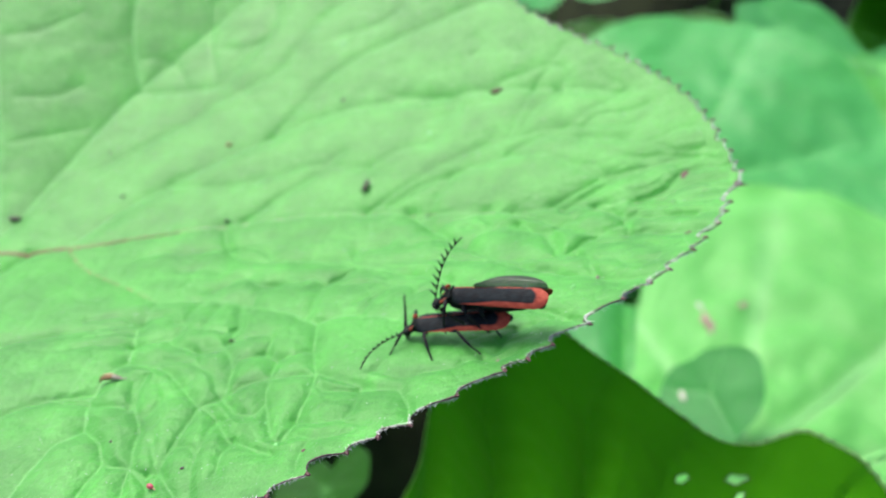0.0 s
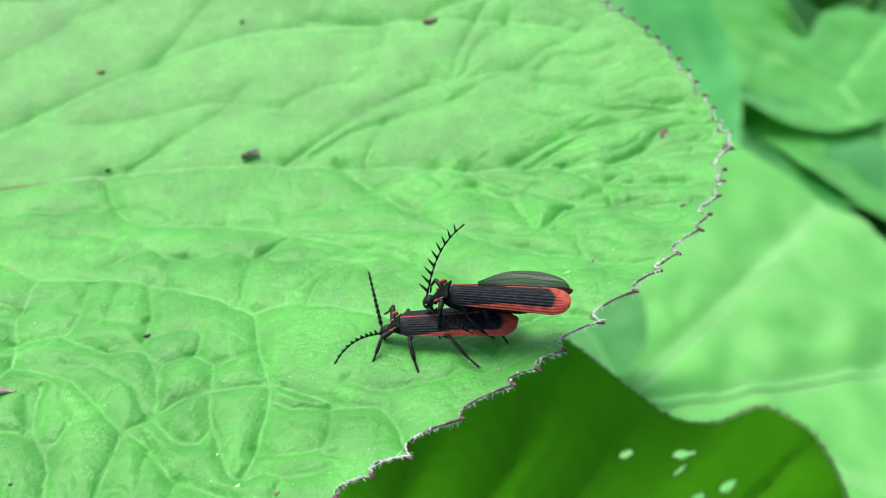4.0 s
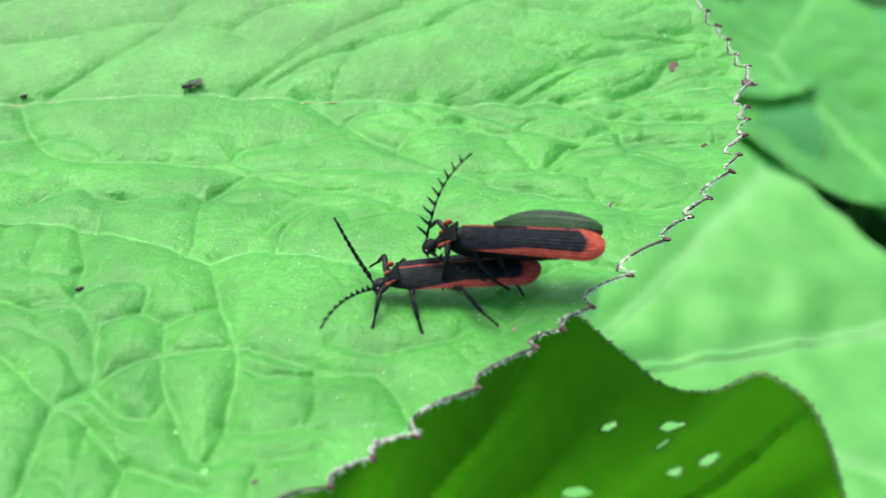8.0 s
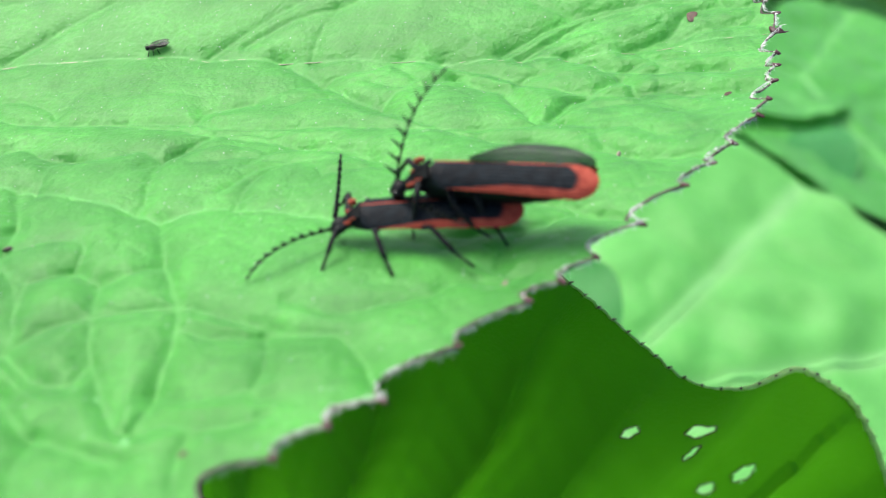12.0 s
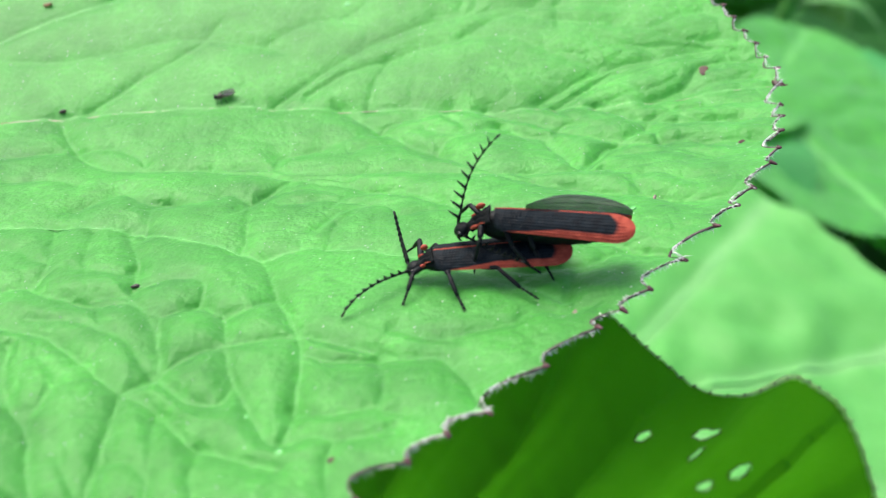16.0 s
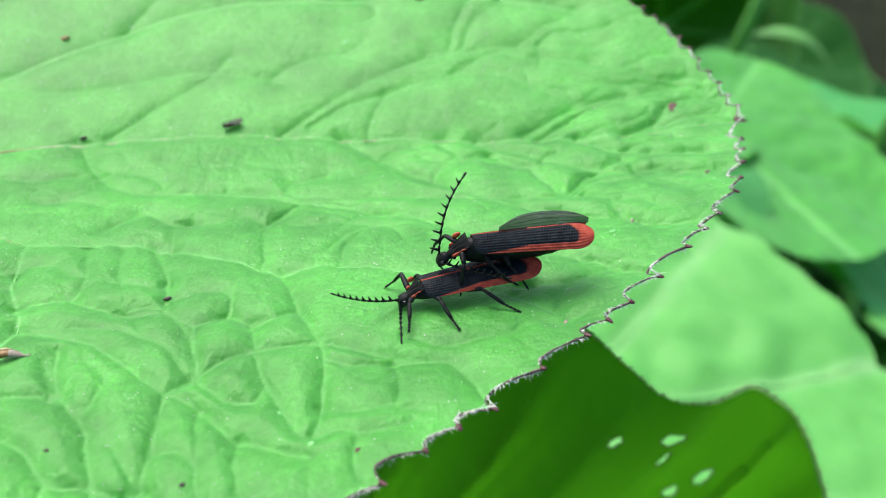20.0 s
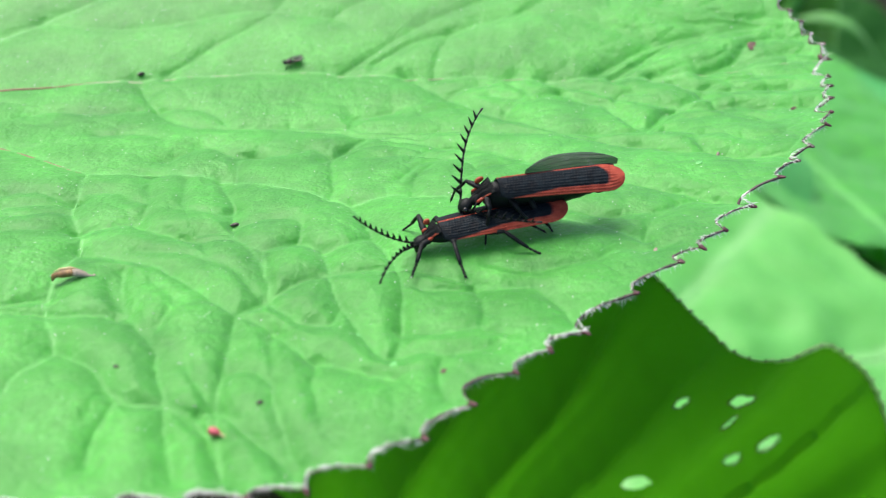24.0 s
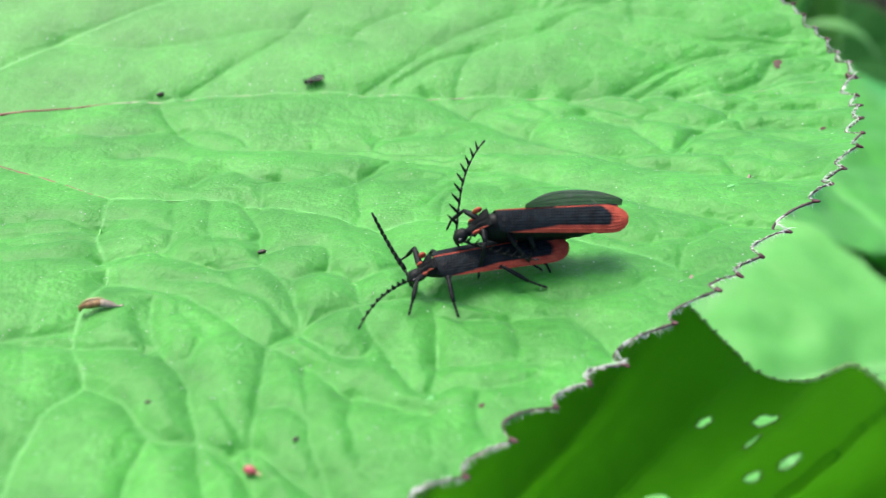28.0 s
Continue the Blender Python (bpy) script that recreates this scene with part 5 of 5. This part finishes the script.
MALE_BASE = ((2.7, 0.2, 0.15), (2.7, -0.2, 0.15))


def base_at(p, yaw, pitch, roll=0):
    """An antenna's pose: yaw to the beetle's left, pitch up, from straight ahead."""
    return Matrix.Translation(Vector(p) * MM) @ pose(0, 0, 0, 0, 0, yaw) @ pose(0, 0, 0, 0, -pitch, 0) @ pose(0, 0, 0, roll, 0, 0)


female, female_antennae, female_legs = beetle(
    "net_winged_beetle", "black and red net-winged beetle standing on the leaf", 
    [(base_at(FEMALE_BASE[0], 30, 0), 6.4, 0.36, [0, -1, -2, -4, -5, -6, -7, -8, -9, -9], "black saw-toothed antenna"),
     (base_at(FEMALE_BASE[1], -25, 20), 6.4, 0.42, [2, 3, 3, 3, 2, 2, 2, 2, 2, 2], "black saw-toothed antenna")],
    FEMALE_LEGS, False)
male, male_antennae, male_legs = beetle(
    "net_winged_beetle", "black and red net-winged beetle mounted on the other, one wing showing",
    [(base_at(MALE_BASE[0], 140, 2), 6.0, 0.7, [0, 1, 1, 2, 2, 2, 2, 2, 2, 2], "black comb-toothed antenna lying back"),
     (base_at(MALE_BASE[1], -60, 62), 8.0, 0.85, [0, -1, -2, -3, -4, -5, -5, -5, -5, -4], "black comb-toothed antenna held upright")],
    MALE_LEGS, True)


# ---- small things on the leaf ----
def lay(u, v, turn=0, up=0.0):
    """A pose on the main leaf's surface, x along the midrib; u, v in millimetres."""
    n = leaf_normal(u * MM, v * MM)
    f = Vector((CU, SU, 0))
    f = (f - n * f.dot(n)).normalized()
    m = Matrix((f, n.cross(f), n)).transposed().to_4x4()
    m.translation = on_leaf(u * MM, v * MM, up)
    return m @ pose(0, 0, 0, 0, 0, turn)


def small_fly():
    ob = thing("fly", Matrix(), "tiny dark fly sitting on the leaf by the midrib", "fly")
    part("thorax", mesh_of("thorax", *blob(0.42 * MM, 0.3 * MM, 0.3 * MM, (0.1 * MM, 0, 0.42 * MM)), DARKBIT), ob)
    part("head", mesh_of("head", *blob(0.2 * MM, 0.26 * MM, 0.22 * MM, (0.62 * MM, 0, 0.42 * MM)), BLACK), ob)
    part("abdomen", mesh_of("abdomen", *blob(0.62 * MM, 0.24 * MM, 0.22 * MM, (-0.75 * MM, 0, 0.36 * MM)), DARKBIT), ob)
    for s in (-1, 1):
        nw, verts = 12, []
        for k in range(nw):
            w = 2 * math.pi * k / nw
            verts.append(((-0.75 + 0.85 * math.cos(w)) * MM, s * (0.22 + 0.26 * math.sin(w) * (1 - 0.3 * math.cos(w))) * MM, (0.66 + 0.05 * math.cos(w)) * MM))
        verts += [(x, y, z + 0.02 * MM) for x, y, z in verts]
        faces = [tuple(range(nw)), tuple(range(2 * nw - 1, nw - 1, -1))] + [(k, (k + 1) % nw, nw + (k + 1) % nw, nw + k) for k in range(nw)]
        part("wing", mesh_of("wing", verts, faces, FLY_WING), ob)
        for x in (0.35, 0.1, -0.15):
            part("leg", mesh_of("leg", *tube([(x * MM, s * 0.2 * MM, 0.35 * MM), (x * 1.6 * MM, s * 0.6 * MM, 0.45 * MM), (x * 2.4 * MM, s * 0.85 * MM, 0.0)], [0.05 * MM, 0.04 * MM, 0.03 * MM], 5), BLACK), ob)
    return ob


fly = small_fly()


def husk():
    """A dry bud scale, rolled up along its length and tapering to a papery tail."""
    ob = thing("bud_scale", lay(23.1, -33.1, 8) @ Matrix.Scale(0.9, 4), "curled dry brown bud scale lying on the leaf", "bud scale")
    def rolled(points, radii, material, name, label):
        v, f = tube([Vector(p) * MM for p in points], [r * MM for r in radii], 14, 0.8)
        v = [(x, y + 0.05 * MM * math.sin(x / MM * 4.0 + z / MM * 6), z + 0.05 * MM * math.sin(x / MM * 7.0 + y / MM * 9)) for x, y, z in v]
        part(name, mesh_of(name, v, f, material), ob, label)
    rolled([(-1.65, 0.05, 0.0), (-1.6, 0.0, 0.28), (-1.35, 0, 0.5), (-0.8, 0.02, 0.6), (-0.1, 0.05, 0.62), (0.25, 0.05, 0.58)], [0.16, 0.26, 0.33, 0.40, 0.44, 0.36], HUSK, "scale", "")
    rolled([(0.05, 0.05, 0.6), (0.4, 0.02, 0.55), (0.9, -0.05, 0.36), (1.35, -0.12, 0.18), (1.7, -0.1, 0.16), (1.85, -0.05, 0.22)], [0.40, 0.40, 0.28, 0.13, 0.09, 0.12], PAPERY, "tail", "papery greyish tail")
    rolled([(-1.5, 0.05, 0.78), (-0.9, 0.1, 0.98), (-0.1, 0.15, 1.03), (0.5, 0.1, 0.92)], [0.03, 0.07, 0.08, 0.03], CREAM, "fold", "pale fold along the top")


PAPERY = plain_material("husk_papery", (0.14, 0.10, 0.07), (0.42, 0.36, 0.28), 700, 0.6)
husk()


def seed():
    ob = thing("seed", lay(35.2, -50.1, -28) @ Matrix.Scale(0.85, 4), "small crimson seed with a pale stalk on the leaf", "seed")
    part("kernel", mesh_of("kernel", *blob(0.55 * MM, 0.36 * MM, 0.34 * MM, (0, 0, 0.34 * MM), 9, 12, lambda t: 1 - 0.15 * t), PINK), ob)
    part("stalk", mesh_of("stalk", *tube([(0.45 * MM, 0, 0.3 * MM), (0.8 * MM, 0.05 * MM, 0.2 * MM), (1.1 * MM, -0.1 * MM, 0.12 * MM)], [0.1 * MM, 0.13 * MM, 0.07 * MM], 6), CREAM), ob)


seed()


def speck(u, v, l, w, h, turn, material, label, bent=0.2):
    """A crumb or a spot: a lumpy grain of its own length, breadth and height in millimetres."""
    verts, faces = blob(l / 2 * MM, w / 2 * MM, h / 2 * MM, (0, 0, 0.3 * h * MM), 9, 12)
    verts = [(x + bent * y, y + 0.15 * w * MM * math.sin(x / MM * 3 + u), z * (1 + 0.3 * math.sin(x / MM * 5 + v))) for x, y, z in verts]
    ob = new("leaf_speck", mesh_of("leaf_speck", verts, faces, material))
    ob.matrix_basis = lay(u, v, turn)
    tagged(ob, label, "speck", "specks on the leaf")


speck(34.9, -24.6, 0.8, 0.4, 0.3, 10, DARKBIT, "dark crumb on the leaf")
speck(22.8, 7.2, 0.8, 0.45, 0.35, 15, DARKBIT, "dark crumb on the midrib")
speck(89.0, 4.6, 1.5, 1.0, 0.12, 50, STAIN, "flat brown spot on the leaf")
speck(61.3, 27.9, 2.0, 1.0, 0.6, 10, STAIN, "brown crumb on the leaf")
speck(35.8, 31.2, 0.7, 0.5, 0.4, 60, DARKBIT, "dark crumb on the leaf")
speck(-3.4, 24.0, 0.7, 0.35, 0.3, 40, DARKBIT, "dark crumb on the leaf")
speck(3.0, 13.7, 0.7, 0.5, 0.35, 10, DARKBIT, "dark crumb on the leaf")
speck(18.0, 24.0, 1.0, 0.6, 0.5, 0, HUSK, "orange-brown crumb on the leaf")
speck(-13.9, 8.9, 2.2, 0.9, 0.8, 0, DARKBIT, "dark elongated crumb beside the side vein")
speck(89.0, -8.8, 0.9, 0.5, 0.12, 30, STAIN, "flat brown spot on the leaf")
speck(50.3, -45.7, 0.55, 0.45, 0.12, 0, STAIN, "small flat brown spot on the leaf")
speck(37.9, -48.0, 0.45, 0.35, 0.15, 0, DARKBIT, "dark crumb on the leaf")
speck(28.0, -44.0, 0.4, 0.3, 0.15, 0, DARKBIT, "dark crumb on the leaf")
speck(46.9, -44.7, 0.7, 0.35, 0.03, 60, SCAR, "pale scar on the leaf")
speck(44.6, -41.0, 0.4, 0.3, 0.04, 10, SCAR, "pale scar on the leaf")
speck(68.4, -32.7, 0.8, 0.35, 0.2, 50, PAPERY, "pale papery crumb on the leaf")
speck(75.7, -19.9, 0.7, 0.5, 0.15, 0, SCAR, "pale crumb on the leaf")
speck(78.5, -17.5, 0.9, 0.3, 0.35, 70, PAPERY, "pale papery crumb on the leaf")
speck(33.0, 44.0, 1.1, 0.8, 0.15, 0, SCAR, "pale crumb on the leaf")
speck(52.0, 21.0, 0.8, 0.6, 0.12, 20, SCAR, "pale crumb on the leaf")


def litter(leaf, x, y, l, w, h, turn, material, label):
    """A scrap lying on one of the leaves behind, dropped onto it from above; millimetres."""
    blade = next(k for k in leaf.children if k.name.startswith("blade"))
    m = leaf.matrix_basis
    tree = BVHTree.FromPolygons([m @ v.co for v in blade.data.vertices], [tuple(f.vertices) for f in blade.data.polygons])
    p, n, *_ = tree.ray_cast(Vector((x * MM, y * MM, 0.4)), Vector((0, 0, -1)))
    if p is None:
        return
    verts, faces = blob(l / 2 * MM, w / 2 * MM, h / 2 * MM, (0, 0, 0.3 * h * MM), 11, 12)
    verts = [(a, b + 0.2 * w * MM * math.sin(a / MM * 1.3), c * (1 + 0.3 * math.sin(a / MM * 2))) for a, b, c in verts]
    ob = new("scrap", mesh_of("scrap", verts, faces, material))
    ob.matrix_basis = Matrix.Translation(p) @ pose(0, 0, 0, 0, 0, turn)
    tagged(ob, label, "scrap", "scraps on the leaf behind")


litter(pale_leaf, 74.7, 214.0, 9.0, 2.6, 1.5, 100, LITTER_PINK, "pinkish dry flower scrap on the leaf")
litter(pale_leaf, 85.6, 220.1, 2.6, 2.0, 1.0, 0, LITTER_PINK, "pinkish dry flower scrap on the leaf")
litter(pale_leaf, 74.0, 222.0, 3.0, 1.6, 1.0, 80, ASHEN, "whitish scrap on the leaf")
litter(small_leaf, 60.0, 179.0, 3.4, 1.8, 0.9, 70, ASHEN, "whitish scrap on the leaf")


# ---- what moves ----
FEMALE_WAY = [
    (0, -2.20, 85.49, 168.0, 1.7),
    (0.5, -2.05, 85.13, 166.3, 1.3),
    (1, -1.92, 85.04, 166.6, 0.8),
    (1.5, -1.92, 84.95, 167.7, 0.4),
    (2, -1.82, 84.97, 168.6, -0.0),
    (2.5, -1.70, 84.82, 169.1, 0.4),
    (3, -1.64, 84.65, 168.4, 0.7),
    (3.5, -1.59, 84.74, 167.5, 1.1),
    (4, -1.72, 84.95, 166.8, 1.5),
    (4.5, -1.92, 85.19, 167.0, 1.4),
    (6.5, -1.58, 84.47, 173.1, 1.0),
    (7, -1.55, 84.53, 172.7, 0.9),
    (7.5, -1.52, 84.60, 172.0, 0.7),
    (8, -1.51, 84.69, 172.1, 0.5),
    (8.5, -1.54, 84.74, 172.6, 0.3),
    (9, -1.51, 84.91, 172.6, 0.1),
    (9.5, -1.43, 84.76, 172.8, -0.1),
    (10, -1.54, 84.66, 174.6, -0.3),
    (10.5, -2.07, 84.89, 175.6, -0.5),
    (11, -2.23, 85.00, 177.3, -0.6),
    (11.5, -2.16, 85.53, 174.3, -0.3),
    (12, -1.91, 86.10, 168.9, 0.0),
    (12.5, -1.85, 86.74, 160.4, -0.1),
    (14.5, -3.46, 85.37, 174.0, -0.8),
    (15, -3.78, 85.43, 172.9, -1.0),
    (15.5, -3.79, 85.60, 172.4, -0.2),
    (16, -3.07, 85.98, 170.4, 0.6),
    (16.5, -2.40, 86.62, 164.9, 0.3),
    (17, -2.50, 87.24, 159.4, 0.1),
    (17.5, -2.87, 87.27, 157.3, -0.8),
    (18, -3.50, 86.95, 159.1, -1.7),
    (18.5, -4.06, 86.51, 163.1, -2.6),
    (19, -4.34, 85.85, 169.5, -0.8),
    (19.5, -4.51, 85.26, 178.9, 0.9),
    (20, -5.03, 84.58, 183.2, 2.3),
    (20.5, -5.81, 83.61, 188.6, 3.7),
    (21, -6.70, 82.99, 198.2, 6.0),
    (21.5, -8.11, 83.27, 196.7, 5.2),
    (22, -8.68, 82.85, 195.4, 4.5),
    (22.5, -9.06, 83.26, 193.7, 4.1),
    (24.5, -11.45, 83.47, 183.5, 2.4),
    (25, -12.37, 83.27, 183.8, 2.3),
    (25.5, -13.03, 83.31, 183.3, 2.2),
    (26, -13.33, 83.38, 182.4, 2.1),
    (26.5, -13.51, 83.20, 182.6, 1.8),
    (27, -13.67, 83.14, 182.6, 1.5),
    (27.5, -13.81, 82.98, 183.1, 1.2),
    (28, -13.78, 82.99, 181.9, 0.9),
]
MALE_SEAT = [
    (0, -4.92, 3.42, -4.3, -4.4),
    (2, -5.26, 3.19, -7.2, -1.0),
    (4, -5.25, 3.33, -6.7, -2.0),
    (7, -5.04, 3.35, -9.6, -3.7),
    (9, -4.95, 3.37, -8.1, -2.1),
    (11, -5.22, 3.72, -10.4, -2.8),
    (12, -5.12, 2.88, -7.3, -2.0),
    (15, -5.18, 3.20, -8.2, -0.6),
    (16, -4.91, 3.28, -8.3, -4.7),
    (17, -4.99, 2.64, -6.8, -1.0),
    (18.5, -5.07, 2.93, -6.6, -0.1),
    (19.5, -4.97, 3.37, -8.7, -3.3),
    (20.5, -4.78, 3.35, -5.7, -3.6),
    (21, -4.78, 3.65, -3.2, -6.7),
    (22, -4.86, 3.10, -3.6, -4.1),
    (24.5, -5.17, 2.68, -3.3, -3.8),
    (25.8, -5.11, 3.08, -1.9, -4.7),
    (28, -4.92, 3.18, -3.6, -5.6),
]
FOOT_WAY = [
    (0, (3.2, 3.5, 0.2), (-2.0, 4.5, -0.0), (-7.4, 4.3, -0.1)),
    (2, (2.8, 3.1, -0.1), (-1.9, 4.7, -0.1), (-7.5, 4.7, -0.1)),
    (9, (2.5, 3.9, -0.1), (-1.2, 4.5, -0.1), (-6.8, 4.8, -0.1)),
    (12, (2.8, 3.9, -0.1), (-2.1, 5.3, -0.1), (-7.9, 5.4, -0.1)),
    (16, (3.2, 4.4, 0.0), (-2.0, 5.7, -0.1), (-7.9, 4.7, -0.1)),
    (17, (3.0, 3.8, -0.0), (-3.1, 6.3, -0.1), (-8.6, 4.4, -0.1)),
    (18.5, (1.9, 2.4, -0.3), (-3.9, 5.5, -0.2), (-7.5, 3.1, 0.1)),
    (19.5, (2.4, 3.7, 0.0), (-1.9, 5.0, -0.0), (-6.8, 3.9, -0.1)),
    (21, (3.0, 4.8, 0.7), (-1.5, 5.1, 0.3), (-8.1, 4.3, -0.3)),
    (22, (4.0, 5.4, 0.6), (-1.1, 4.5, 0.2), (-5.9, 4.9, -0.1)),
    (25.8, (3.1, 2.7, 0.2), (0.0, 5.7, 0.1), (-8.0, 2.8, -0.1)),
    (28, (3.3, 3.8, 0.0), (-0.2, 6.0, -0.1), (-7.9, 3.2, -0.0)),
]
FEELER_WAY = [
    (0, 56, 12, -76, -7, -131, 66),
    (2, 54, 18, -71, -7, -130, 67),
    (4, 61, 31, -75, 4, -129, 66),
    (7, 51, 28, -67, 2, -133, 75),
    (9, 55, 23, -65, 14, -123, 70),
    (11, 44, 11, -72, -16, -151, 82),
    (12, 37, 10, -92, 1, -116, 64),
    (15, 46, 1, -59, -13, -123, 74),
    (16, 37, 11, -84, -4, -122, 78),
    (17, 38, 16, -89, -2, -117, 69),
    (18.5, 63, 4, -55, -14, -118, 69),
    (19.5, 73, 16, 18, 21, -117, 80),
    (20.5, 72, 28, -2, 10, -93, 86),
    (21, 68, 18, -19, 7, -109, 30),
    (22, 33, -2, 12, 27, -106, 36),
    (24.5, 50, 28, 18, 30, -106, 40),
    (25.8, 40, 9, -69, 3, -106, 38),
    (28, 41, 15, -80, 6, -105, 35),
]
FLY_WAY = [
    (0.0, 43.99, 10.93),
    (0.5, 43.63, 9.99),
    (1.0, 43.49, 9.86),
    (1.5, 43.15, 9.41),
    (2.0, 43.09, 9.53),
    (2.5, 43.19, 9.41),
    (3.0, 42.85, 8.89),
    (3.5, 40.49, 8.40),
    (4.0, 40.14, 7.90),
    (4.5, 40.03, 7.84),
    (8.0, 39.85, 7.58),
    (16.0, 39.21, 7.89),
    (28.0, 38.93, 8.01),
]


def beetle_pose(x, y, yaw, pitch, up=0.05):
    """A body on the main leaf's slope, heading by yaw, its nose lowered by pitch; millimetres and degrees."""
    u, v = leaf_uv(x * MM, y * MM)
    n = leaf_normal(u, v)
    f = Vector((math.cos(radians(yaw)), math.sin(radians(yaw)), 0))
    f = (f - n * f.dot(n)).normalized()
    m = Matrix((f, n.cross(f), n)).transposed().to_4x4()
    m.translation = (x * MM, y * MM, float(leaf_base(np.array(u), np.array(v))) + up * MM)
    return m @ pose(-5 * MM, 0, 0, 0, pitch, 0) @ pose(5 * MM, 0, 0)


def male_on(t):
    """The male's seat on the female's back: he shifts and turns a little as she walks."""
    back, lift, yaw, pitch = (float(np.interp(t, [r[0] for r in MALE_SEAT], [r[k] for r in MALE_SEAT])) for k in (1, 2, 3, 4))
    return pose(back * MM, -0.5 * MM, lift * MM, -8, pitch, yaw)


def motions():
    walk(female, [(t, beetle_pose(x, y, yaw, pitch)) for t, x, y, yaw, pitch in FEMALE_WAY])
    walk(male, [(t, beetle_pose(x, y, yaw, pitch) @ male_on(t)) for t, x, y, yaw, pitch in FEMALE_WAY])
    walk(female_antennae[0], [(t, base_at(FEMALE_BASE[0], a, b)) for t, a, b, *_ in FEELER_WAY])
    walk(female_antennae[1], [(t, base_at(FEMALE_BASE[1], c, d)) for t, a, b, c, d, *_ in FEELER_WAY])
    walk(male_antennae[1], [(t, base_at(MALE_BASE[1], e, g, -60)) for t, a, b, c, d, e, g in FEELER_WAY])
    for n, ob in enumerate(female_legs):
        hip = ob.matrix_basis.translation.copy()
        home = Vector(FEMALE_LEGS[n][3]) * MM - hip
        rows = []
        for t, *feet in FOOT_WAY:
            x, y, z = feet[n // 2]
            # the far legs answer the near ones by half, on the other side
            goal = Vector((x, y, z)) * MM - hip if n % 2 == 0 else home + Vector((-0.4 * (x - FEMALE_LEGS[n - 1][3][0]), 0, 0)) * MM
            rows.append((t, Matrix.Translation(hip) @ home.rotation_difference(goal).to_matrix().to_4x4()))
        walk(ob, rows)
    walk(fly, [(t, lay(u, v, 262 if t < 3 else 200)) for t, u, v in FLY_WAY])


motions()
